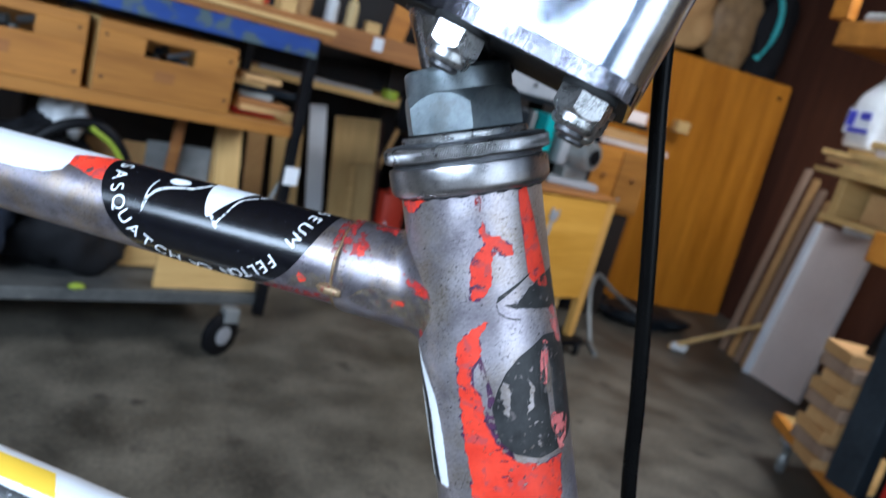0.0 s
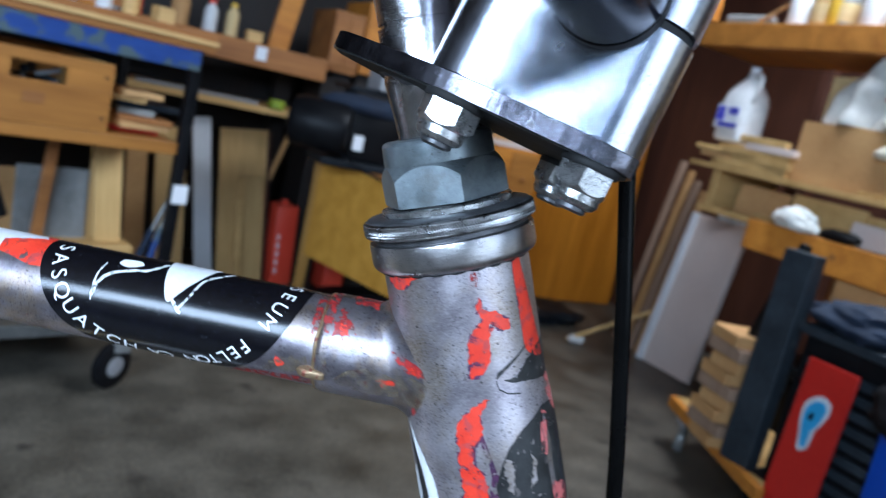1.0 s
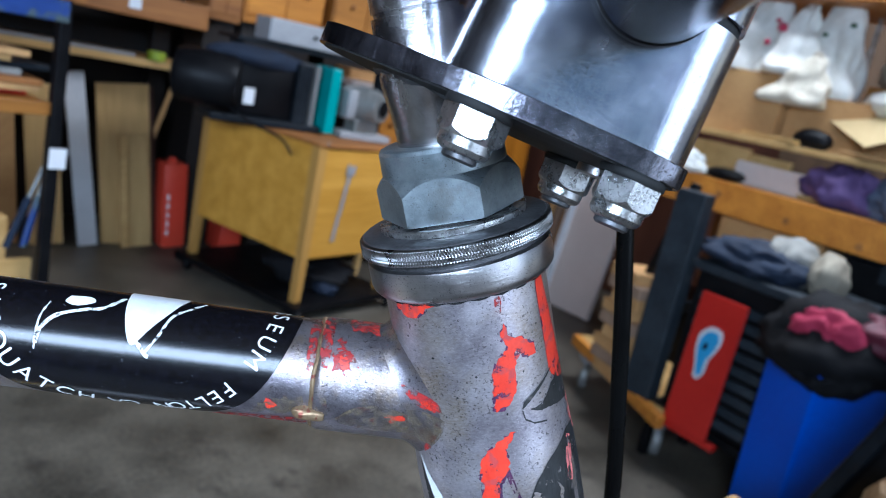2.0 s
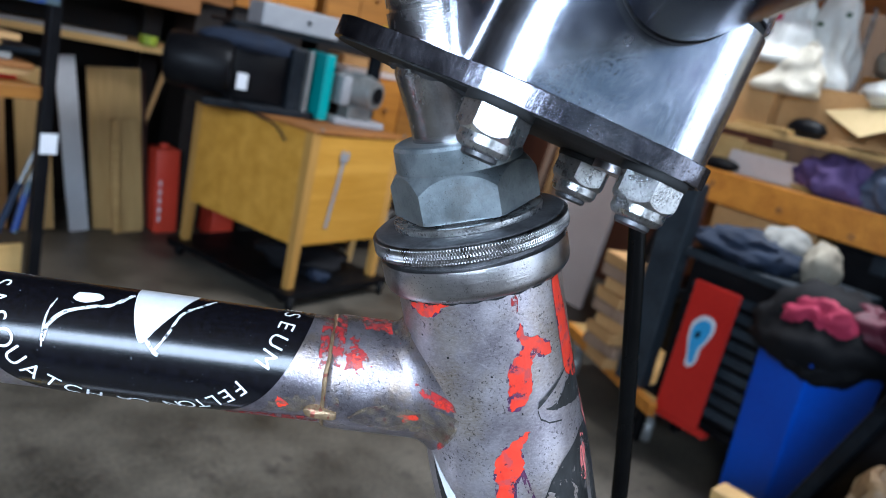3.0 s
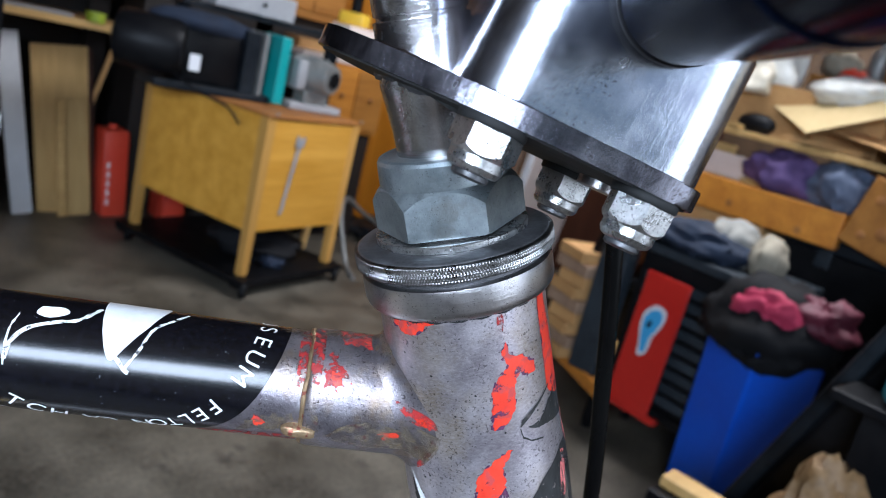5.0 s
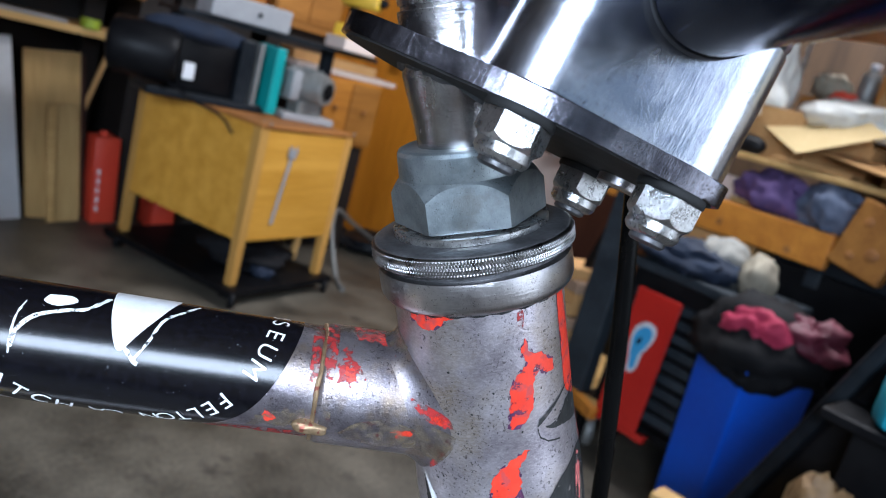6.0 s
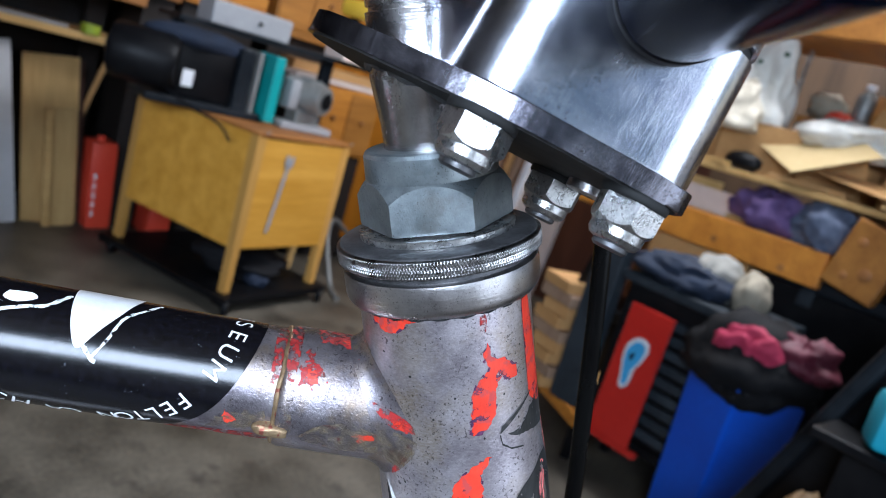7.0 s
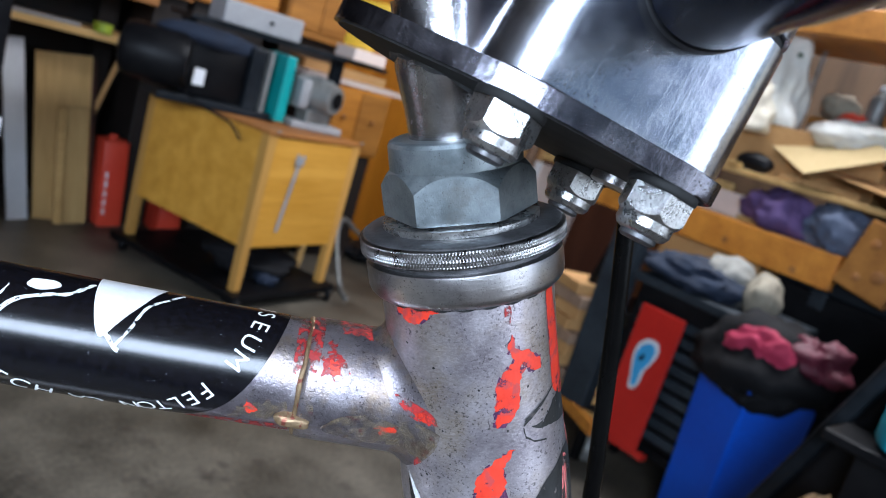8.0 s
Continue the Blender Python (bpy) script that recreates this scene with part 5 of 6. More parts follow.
rc2 = thing("fuel_can", at(1.45, 3.72, 0), "low red plastic can standing behind the desk", "fuel can")
part("body", box((0.12, 0.2, 0.20), (0, 0, 0.10), 0.02), REDCAN, rc2, "", True)
part("cap", turned([(0.02, 0.22), (0.02, 0.245)], 20), BLACKM, rc2, "", True)
for x, y, r, h, m1, m2, lab in ((0.62, 3.64, 0.03, 0.14, WHITEP, REDCAN, "white bottle standing on the back bench"), (0.72, 3.66, 0.028, 0.15, PAPER, YELLOWP, "amber glue bottle on the back bench"), (0.50, 3.72, 0.04, 0.16, CARD, BLACKM, "brown bottle on the back bench"), (0.30, 3.70, 0.04, 0.18, REDCAN, BLACKM, "red bottle on the back bench")):
    bottle(at(x, y, 1.183), r, h, m1, m2, lab)
solo("wood_block", box((0.07, 0.06, 0.05), (0, 0, 0.025), 0.004), PALEX, at(0.82, 3.62, 1.183), "small pine block on the back bench", "wood block")
solo("wood_block", box((0.10, 0.03, 0.55), (0, 0, 0.275), 0.004), ORANGEW, at(0.98, 3.8, 1.183, 0, 8), "orange plank standing on the back bench", "board")

# ---------------------------------------------------------------- desk on its dolly
DESK = pose(0.372, 3.005, 0, 0, 0, 38)
desk = thing("desk", DESK, "small yellow oak desk standing on a black dolly", "desk")
for x, y in ((0.025, 0.025), (0.555, 0.025), (0.025, 0.715), (0.555, 0.715)):
    leg = box((0.046, 0.046, 0.665), (x, y, 0.4105), 0.003)
    for v in leg.verts:
        if v.co.z < 0.3:
            v.co.x, v.co.y = x + (v.co.x - x) * 0.8, y + (v.co.y - y) * 0.8
    part("leg", leg, OAKV, desk)
part("side_panel", box((0.016, 0.65, 0.47), (0.012, 0.37, 0.505), 0.002), OAK, desk, "broad yellow oak side panel")
part("front_panel", box((0.49, 0.016, 0.46), (0.29, 0.014, 0.50), 0.002), OAK, desk, "yellow oak front panel")
part("back_panel", box((0.49, 0.016, 0.46), (0.29, 0.726, 0.50), 0.002), OAK, desk)
part("desktop", box((0.58, 0.745, 0.014), (0.29, 0.37, 0.744), 0.003), BROWNW, desk, "thin dark desk top")
wr = thing("spanner", DESK @ pose(0.155, -0.001, 0.32, 0, 8), "grey steel spanner hanging on the desk front", "spanner")
part("shaft", box((0.016, 0.006, 0.30), (0, 0, 0.17), 0.002), GREYPAINT, wr)
part("jaw", prism([(0.0, 0.30), (0.02, 0.31), (0.026, 0.335), (0.02, 0.36), (0.008, 0.345), (-0.008, 0.345), (-0.02, 0.36), (-0.026, 0.335), (-0.02, 0.31)], 0, 0.006, 0.001, m=Matrix(((1, 0, 0, 0), (0, 0, 1, -0.003), (0, 1, 0, 0), (0, 0, 0, 1)))), GREYPAINT, wr)
for x, y in ((0.03, 0.01), (0.56, 0.01)):
    part_ob = solo("screw_head", turned([(0.007, 0), (0.007, 0.003), (0.004, 0.005)], 14, m=pose(0, 0, 0, 90)), GREYM, DESK @ pose(x, -0.012, 0.757), "bare screw head in the desk edge", "screw", smooth=True)
dol = thing("dolly", DESK, "black flat dolly with casters under the desk", "dolly")
part("deck", box((0.64, 0.82, 0.03), (0.29, 0.37, 0.062), 0.006), BLACKM, dol)
for x, y in ((0.0, 0.0), (0.58, 0.0), (0.0, 0.74), (0.58, 0.74)):
    cst = part("caster", box((0.06, 0.06, 0.015), (x, y, 0.045), 0.004), BLACKM, dol)
    part("wheel", turned([(0.01, -0.012), (0.030, -0.012), (0.034, -0.006), (0.034, 0.006), (0.030, 0.012), (0.01, 0.012)], 24, m=pose(x, y - 0.03, 0.034, 90, 0, 30)), BLACKM, cst, "", True)
bag(DESK @ pose(0.30, 0.25, 0.078), (0.34, 0.4, 0.14), BLACKCLOTH, "black cloth heap on the dolly deck", 31, "crumpled_cloth", "cloth")
bag(DESK @ pose(0.24, 0.06, 0.078), (0.10, 0.1, 0.06), BLUECLOTH, "small blue rag on the dolly deck", 33, "rag", "cloth")

# machine on the desk
mc = thing("bench_sander", at(1.22, 3.02, 0.752), "black and grey bench sander standing on the desk", "machine")
part("motor", turned([(0.06, -0.15), (0.100, -0.135), (0.108, -0.11), (0.108, 0.08), (0.09, 0.11)], 36, m=pose(-0.17, 0.06, 0.155, 90, 0, 60)), BLACKM, mc, "black motor housing", True)
part("base", box((0.50, 0.22, 0.03), (0.06, 0.08, 0.016), 0.006), DARKM, mc)
part("housing", box((0.26, 0.16, 0.22), (0.06, 0.10, 0.14), 0.015), BLACKM, mc, "", True)
part("guard_plate", box((0.06, 0.14, 0.25), (0.20, 0.06, 0.155), 0.006), DARKM, mc)
part("guard_plate", box((0.015, 0.15, 0.26), (0.25, 0.05, 0.155), 0.003), GREYM, mc)
part("rating_label", box((0.045, 0.003, 0.065), (-0.04, -0.022, 0.115), 0.0005), WHITEPAINT, mc, "white rating label")
part("teal_panel", box((0.045, 0.17, 0.276), (0.318, 0.02, 0.150), 0.005), TEAL, mc, "teal enamelled end plate")
part("cord", tube(curve_points([(-0.12, -0.04, 0.06), (-0.05, -0.14, 0.02), (0.03, -0.22, -0.01), (0.06, -0.28, -0.06)], 6), 0.005, 8), BLACKM, mc, "", True)
cov = part("cover", lump((0.42, 0.2, 0.10), 0.2, 2.2, 5), BLUECLOTH, mc, "navy cloth cover", True)
cov.location = (0.04, 0.09, 0.225)
gm = thing("electric_motor", at(1.735, 2.98, 0.752), "grey cast electric motor beside the sander", "motor")
part("body", turned([(0.038, -0.11), (0.066, -0.108), (0.074, -0.10), (0.076, -0.07), (0.070, -0.065), (0.070, 0.07), (0.062, 0.10), (0.03, 0.10)], 36, m=pose(0, 0.05, 0.155, 90, 0, 25)), GREYM, gm, "", True)
part("bore", turned([(0.037, -0.002), (0.036, 0.0)], 28, m=pose(0.047, -0.0505, 0.155, 90, 0, 25)), BLACKM, gm)
for k in range(9):
    w = radians(40 * k)
    part("cooling_fin", box((0.006, 0.11, 0.014), (0.072 * math.cos(w) - 0.002, 0.055, 0.155 + 0.072 * math.sin(w)), 0.001, (0, -math.degrees(w) + 90, 25)), GREYM, gm)
part("flange", box((0.05, 0.12, 0.13), (-0.085, 0.06, 0.150), 0.012), GREYPAINT, gm, "", True)
part("foot", box((0.26, 0.13, 0.03), (0, 0.05, 0.016), 0.006), GREYPAINT, gm)
part("foot", box((0.12, 0.10, 0.06), (0, 0.05, 0.058), 0.006), GREYM, gm)
rail = thing("sander_table", at(1.32, 3.16, 0.752), "grey steel table and box over the sander", "machine table")
part("table", box((0.98, 0.25, 0.022), (0.32, 0.08, 0.335), 0.003), DARKM, rail)
part("box", box((0.36, 0.16, 0.095), (0.13, 0.02, 0.395), 0.006), GREYPAINT, rail, "light grey metal box")
part("knob", turned([(0.008, 0), (0.008, 0.012)], 16, m=pose(0.16, -0.06, 0.395, 90)), BLACKM, rail, "", True)
part("post", box((0.05, 0.05, 0.325), (-0.12, 0.1, 0.163), 0.004), DARKM, rail)
part("post", box((0.05, 0.05, 0.325), (0.62, 0.1, 0.163), 0.004), DARKM, rail)
solo("wood_block", box((0.20, 0.14, 0.055), (0, 0, 0.0275), 0.004), PINKB, at(1.99, 3.16, 1.099, 0, 0, 8), "pinkish wood block under the cordless drill", "wood block")
dr = thing("cordless_drill", at(1.985, 3.14, 1.155, 0, 0, 30), "yellow and black cordless drill on the sander table", "drill")
part("body", box((0.085, 0.20, 0.085), (0, 0, 0.185), 0.025), YELLOWP, dr, "", True)
part("grip", box((0.04, 0.05, 0.14), (0, 0.03, 0.09), 0.015), BLACKM, dr, "", True)
part("battery", box((0.085, 0.13, 0.06), (0, 0.03, 0.031), 0.012), YELLOWP, dr, "", True)
part("chuck", turned([(0.022, 0), (0.024, 0.03), (0.012, 0.05)], 20, m=pose(0, -0.08, 0.19, 90)), BLACKM, dr, "", True)
# orange drawers above and behind
for i, (x, z, w, h, mat) in enumerate(((1.60, 1.16, 0.42, 0.36, ORANGEW), (2.06, 1.14, 0.40, 0.42, CRATEW), (1.30, 1.14, 0.16, 0.30, BROWNW))):
    cb = thing("wooden_chest", at(x, 3.72, 0.0), "old orange-brown wooden tool chest by the wall", "chest", "tool chests")
    base = z
    if base:
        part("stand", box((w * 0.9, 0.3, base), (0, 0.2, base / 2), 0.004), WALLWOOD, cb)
    part("body", box((w, 0.36, h), (0, 0.18, base + h / 2), 0.004), mat, cb)
    for k in range(2):
        dd = part("drawer_front", box((w * 0.46, 0.012, h * 0.8), ((k - 0.5) * w * 0.48, -0.004, base + h / 2), 0.003), mat, cb)
        part("knob", turned([(0.008, 0), (0.012, 0.01), (0.012, 0.02), (0.006, 0.024)], 16, m=pose((k - 0.5) * w * 0.48, -0.010, base + h / 2, 90)), BROWNW, dd, "", True)

tc = thing("drawer_cabinet", at(2.29, 3.50, 0.0), "low red-orange drawer cabinet behind the desk", "cabinet")
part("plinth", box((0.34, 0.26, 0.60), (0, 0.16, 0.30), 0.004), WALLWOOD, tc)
part("body", box((0.38, 0.30, 0.36), (0, 0.16, 0.782), 0.004), ORANGEW, tc)
for k in range(2):
    dd = part("drawer_front", box((0.178, 0.014, 0.32), ((k - 0.5) * 0.188, 0.004, 0.782), 0.003), (ORANGEW, CRATEW)[k], tc)
    part("knob", turned([(0.008, 0), (0.012, 0.01), (0.012, 0.02), (0.006, 0.024)], 16, m=pose((k - 0.5) * 0.188, -0.003, 0.80, 90)), BROWNW, dd, "", True)
solo("shelf_board", box((0.66, 0.24, 0.026), (0, 0, 0.013), 0.003), PINKB, at(2.24, 3.62, 0.964, 0, 0, 3), "pale pinkish board lying on the drawer cabinet", "board")
solo("shelf_board", box((0.50, 0.20, 0.05), (0, 0, 0.025), 0.003), CARD, at(2.20, 3.66, 0.993, 0, 0, -4), "brown plank lying on the pale board", "board")

# varnished door leaf leaning in the corner
dl = thing("plywood_panel", at(2.97, 3.92, 0.004, -2), "large varnished yellow plywood panel leaning on the wall", "panel")
part("sheet", box((1.37, 0.022, 1.57), (0, 0, 0.785), 0.006), PLYY, dl)
for x in (-0.56, 0.56):
    part("screw_hole", turned([(0.014, 0), (0.014, 0.003)], 16, m=pose(x * 1.08, -0.0115, 1.48, 90)), BLACKM, dl, "dark screw hole")
solo("wood_block", box((0.09, 0.06, 0.07), (0, 0, 0), 0.004), PALEX, at(2.85, 3.86, 1.15), "pine block fixed to the plywood panel", "wood block")
ck = thing("broom_stick", at(2.02, 3.30, 0.004, 0, 4, 0), "pale round wooden stick standing by the desk", "stick")
part("shaft", turned([(0.016, 0), (0.020, 0.04), (0.018, 0.5), (0.020, 0.7)], 16), PALE, ck, "", True)
hose = thing("garden_hose", at(2.0, 3.2, 0.0), "grey plastic hose curling up from the floor", "hose")
part("coil", tube(curve_points([(0.05, -0.35, 0.012), (0.10, -0.2, 0.03), (0.12, -0.05, 0.22), (0.20, 0.05, 0.30), (0.35, 0.10, 0.22), (0.6, 0.2, 0.1), (0.8, 0.25, 0.012)], 8), 0.012, 10), GREYM, hose, "", True)
bag(at(2.2, 3.72, 0), (0.7, 0.4, 0.14), BLACKCLOTH, "dark cloth heap on the floor by the wall", 41, "crumpled_cloth", "cloth")
bag(at(2.75, 3.55, 0), (0.6, 0.4, 0.10), DARKM, "dark clutter of rags on the floor", 42, "floor_rag", "cloth")
# hanging on the wall over the panel
hk = thing("canvas_bag", at(3.25, 4.2, 1.58), "brown canvas bag hanging over the panel", "bag")
part("sack", lump((0.42, 0.2, 0.62), 0.3, 2.2, 17), KRAFT, hk, "", True)
part("strap", tube(curve_points([(0.14, -0.12, 0.1), (0.22, -0.13, 0.3), (0.20, -0.1, 0.5), (0.1, 0, 0.62)], 6), 0.022, 10), TEAL, hk, "teal strap", True)
bag(at(3.5, 4.15, 1.5), (0.3, 0.2, 0.7), BLACKCLOTH, "dark coat hanging on the wall", 18, "coat", "coat")
bag(at(2.8, 4.2, 1.62), (0.5, 0.2, 0.55), CARD, "brown leather bag hanging on the wall", 19, "leather_bag")

# ---------------------------------------------------------------- boards leaning by the bench end
board(at(3.05, 2.715, 0.004, 8.5, 1, 90), 0.33, 0.03, 0.86, PINKB, "broad pinkish board leaning by the bench", "boards by the bench")
board(at(3.025, 2.895, 0.004, 8.5, 1, 90), 0.035, 0.035, 0.86, WHITEPAINT, "narrow white trim board leaning by the bench", "boards by the bench")
for i, y in enumerate((2.965, 3.045, 3.125, 3.22)):
    board(at(3.07 + 0.02 * i, y, 0.004, 9 + i, 1.5 * i, 90), 0.042, 0.02, 0.98 + 0.05 * i, (CARD, TAN, CARD, TAN)[i], "narrow unpainted board leaning by the bench", "boards by the bench")
solo("white_box", box((0.12, 0.12, 0.10), (0, 0, 0.05), 0.004), WHITEPAINT, at(3.20, 2.70, 0.850, 0, 0, 12), "small white box on the leaning boards", "box")
stk = thing("wooden_stick", at(2.67, 3.11, 0), "pale wooden stick propped on the floor", "stick")
part("rod", tube([(0.0, 0.0, 0.013), (0.16, -0.09, 0.13), (0.36, -0.20, 0.27)], 0.013, 12), PALE, stk, "", True)
rag = part("rag", lump((0.10, 0.08, 0.05), 0.3, 3, 8, sub=3), WHITEP, stk, "white rag", True)
rag.location = (0.05, -0.02, 0.004)

# ---------------------------------------------------------------- the long bench by the wall
BX = 2.5
rb = thing("long_workbench", at(BX, 0, 0), "long pine workbench crowded with clutter", "workbench")
part("front_beam", box((0.045, 1.06, 0.118), (0.02, 1.52, 0.889), 0.004), ORANGEW, rb, "knotty orange pine beam")
part("bench_top", box((0.75, 2.95, 0.028), (0.42, 0.895, 0.935), 0.004), PALEX, rb, "pine bench top")
part("end_block", box((0.06, 0.17, 0.225), (0.01, 0.880, 0.965), 0.005, (12, 0, 0)), CRATEW, rb, "knotty pine end block")
for y, z, r, tilt in ((0.905, 1.02, 0.016, 12), (0.865, 0.925, 0.022, 12), (0.925, 0.905, 0.014, 12)):
    part("knot", turned([(r, 0.0), (r * 0.9, 0.0012), (r * 0.3, 0.0016)], 18, m=pose(-0.0198, y, z, 0, -90, 0)), BROWNW, rb, "dark round knot", True)
for y in (1.12, 1.38, 1.66):
    part("knot", turned([(0.013, 0.0), (0.012, 0.0010), (0.004, 0.0014)], 18, m=pose(-0.0022, y, 0.875 + 0.03 * math.sin(9 * y), 0, -90, 0)), BROWNW, rb, "dark round knot", True)
for y in (-0.3, 0.85, 1.95):
    part("leg", box((0.09, 0.09, 0.92), (0.60, y, 0.46), 0.004), BROWNW, rb)
part("back_board", box((0.02, 2.6, 1.4), (0.98, 0.72, 1.55), 0.003), BACKB, rb, "dark brown back board")
part("ledge", box((0.58, 1.935, 0.022), (0.29, 1.4725, 1.116), 0.004), PALEX, rb, "raised plywood ledge")
part("upper_shelf", box((0.40, 2.00, 0.10), (0.22, 1.60, 1.67), 0.005), CRATEW, rb, "upper pine shelf")
part("upright", box((0.05, 0.10, 0.60), (0.12, 2.70, 2.05), 0.004), ORANGEW, rb, "orange pine upright")
for y in (0.65, 2.35):
    part("shelf_post", box((0.07, 0.05, 0.72), (0.62, y, 1.31), 0.003), REDWALL, rb)
for y in (0.6, 2.32):
    part("ledge_block", box((0.38, 0.04, 0.154), (0.24, y, 1.027), 0.003), PALEX, rb)
part("back_shelf", box((0.18, 1.15, 0.022), (0.84, 0.86, 1.36), 0.003), BROWNW, rb, "narrow brown shelf under the back board")
for i in range(9):
    y = 0.36 + 0.125 * i
    if i % 3 == 2:
        can(at(BX + 0.83, y, 1.372), 0.052, 0.15 + 0.03 * (i % 2), (GREYM, REDCAN, CARD)[i // 3], "dusty paint tin on the narrow back shelf")
    else:
        bottle(at(BX + 0.83, y, 1.372), 0.045 + 0.008 * (i % 2), 0.22 + 0.05 * ((i * 5) % 3), (WHITEP, PAPER, GREYM, CREAM)[i % 4], (BLACKM, WHITEPAINT, REDCAN)[i % 3], "dusty bottle on the narrow back shelf", band=(PAPER, None, WHITEPAINT)[i % 3])
lz = 1.128
jug = thing("plastic_jug", at(BX + 0.11, 2.325, lz + 0.102), "clear plastic gallon jug with a blue label", "jug")
jb = bmesh.new()
rows_j = []
for z, k in ((0, 0.9), (0.01, 1.0), (0.17, 1.0), (0.21, 0.86), (0.25, 0.52), (0.28, 0.26), (0.30, 0.24)):
    rows_j.append([jb.verts.new((0.078 * k * math.copysign(abs(math.cos(a)) ** 0.6, math.cos(a)), 0.085 * k * math.copysign(abs(math.sin(a)) ** 0.6, math.sin(a)), z)) for a in [2 * math.pi * i / 32 for i in range(32)]])
for a, b in zip(rows_j, rows_j[1:]):
    for i in range(32):
        jb.faces.new((a[i], a[(i + 1) % 32], b[(i + 1) % 32], b[i]))
jb.faces.new(rows_j[-1])
part("body", jb, JUGP, jug, "", True)
part("cap", turned([(0.022, 0.298), (0.022, 0.322)], 24), WHITEPAINT, jug, "", True)
part("handle", tube(curve_points([(-0.01, -0.02, 0.29), (-0.03, -0.065, 0.285), (-0.05, -0.085, 0.22), (-0.05, -0.07, 0.17)], 6), 0.012, 10), JUGP, jug, "", True)
part("paper_label", box((0.004, 0.12, 0.10), (-0.081, 0.01, 0.10), 0.001), WHITEPAINT, jug, "printed paper label")
for y, z, w, h in ((0.045, 0.11, 0.04, 0.06), (-0.02, 0.125, 0.05, 0.03), (0.0, 0.065, 0.10, 0.02)):
    part("label_print", box((0.003, w, h), (-0.0842, y, z), 0.0005), VIOLETINK, jug, "blue print on the label")
for i in range(4):
    solo("wood_offcut", box((0.16 + 0.03 * (i % 3), 0.26 + 0.06 * ((i * 7) % 4), 0.022), (0, 0, 0.011), 0.003), (PALEX, CARD, PALEX)[i % 3], at(BX + 0.12, 2.24 - 0.05 * (i % 2), lz + 0.025 * i, 0, 0, (-8, 5, 12, -4, 7)[i]), "pale offcut in a stack under the jug", "offcut", "stacked offcuts")
carton(at(BX + 0.20, 1.765, lz), 0.30, 0.42, 0.225, "closed cardboard box on the raised ledge", flaps=False)
carton(at(BX + 0.30, 1.90, lz + 0.24), 0.26, 0.20, 0.18, "small yellow-brown carton on the ledge", mat=PAPER, flaps=False)
solo("wood_block", box((0.22, 0.22, 0.235), (0, 0, 0.1175), 0.004), BROWNW, at(BX + 0.32, 1.99, lz), "brown wooden block carrying a carton", "wood block")
draped(at(BX + 0.13, 1.83, 1.366), 0.26, 0.18, 0.36, -0.15, 1.0, BAGWHITE, "white plastic bag pulled up to a point on the ledge box", 0.16)
b2 = draped(at(BX + 0.12, 1.61, 1.366), 0.25, 0.18, 0.24, -0.03, 2.3, BAGWHITE, "white plastic bag with red print on the ledge box", 0.16)
for y, z, r in ((0.035, 0.145, 0.019), (0.075, 0.095, 0.012), (0.060, 0.175, 0.010)):
    part("red_print", lump((0.012, r * 2, r * 2), 0.3, 3, 4, sub=2), PINKCLOTH, b2, "raspberry printed flower", True).location = (-0.074 * (1 - z * 1.9), y, z)
b3 = draped(at(BX + 0.15, 1.445, 1.309), 0.21, 0.15, 0.37, 0.035, 3.7, BAGWHITE, "tall white plastic bag on the brown box", 0.34)
for y, z, r in ((0.075, 0.10, 0.013), (0.055, 0.20, 0.010), (-0.03, 0.24, 0.009)):
    part("green_print", lump((0.010, r * 2.6, r * 2), 0.3, 3, 9, sub=2), GREENINK, b3, "dark green printed leaf", True).location = (-0.064 * (1 - z * 1.2), y, z)
draped(at(BX + 0.055, 1.525, 1.262), 0.25, 0.12, 0.17, -0.05, 5.1, CREAMBAG, "slack cream bag hanging before the white ones", 0.2)
solo("support_box", box((0.21, 0.30, 0.18), (0, 0, 0.09), 0.004), CARD, at(BX + 0.20, 1.40, lz), "brown box under the white bags", "box")
bag(at(BX + 0.05, 1.40, lz), (0.07, 0.14, 0.075), BLACKM, "shiny dark plastic case on the ledge", 2, "plastic_case", "case", 0.08, 1, 0)
solo("paper_sheet", prism([(0, 0), (0.265, 0.01), (0.17, 0.28), (-0.13, 0.295)], 0, 0.003, 0.0), PAPER, ROOM @ Matrix.Translation((2.46, 1.185, 1.165)) @ Matrix(((0.30, -0.85, 0.43), (0.72, 0.50, 0.48), (-0.62, 0.165, 0.76))).transposed().to_4x4(), "manila paper sheet lying tilted over the ledge edge", "paper")
solo("paper_sheet", prism([(-0.12, -0.16), (0.10, -0.14), (0.12, 0.15), (-0.10, 0.14)], 0, 0.004, 0.0), CARD, at(BX + 0.10, 0.98, lz + 0.06, 6, -8, -10), "brown cardboard sheet lying on the ledge", "paper")
carton(at(BX + 0.255, 1.17, lz), 0.20, 0.28, 0.12, "flat open carton of parts on the ledge", flaps=True)
carton(at(BX + 0.255, 0.84, lz), 0.20, 0.26, 0.14, "open brown carton on the ledge", flaps=True)
bag(at(BX + 0.20, 1.14, lz + 0.14), (0.24, 0.34, 0.13), BAGWHITE, "white cloth on the open cartons", 66, "crumpled_cloth", "cloth", 0.4, 2.2, 0.5)
solo("red_rag", lump((0.12, 0.14, 0.05), 0.3, 2, 60, sub=3), REDCAN, at(BX + 0.22, 1.25, lz + 0.20), "red rag lying over the carton", "cloth", smooth=True)
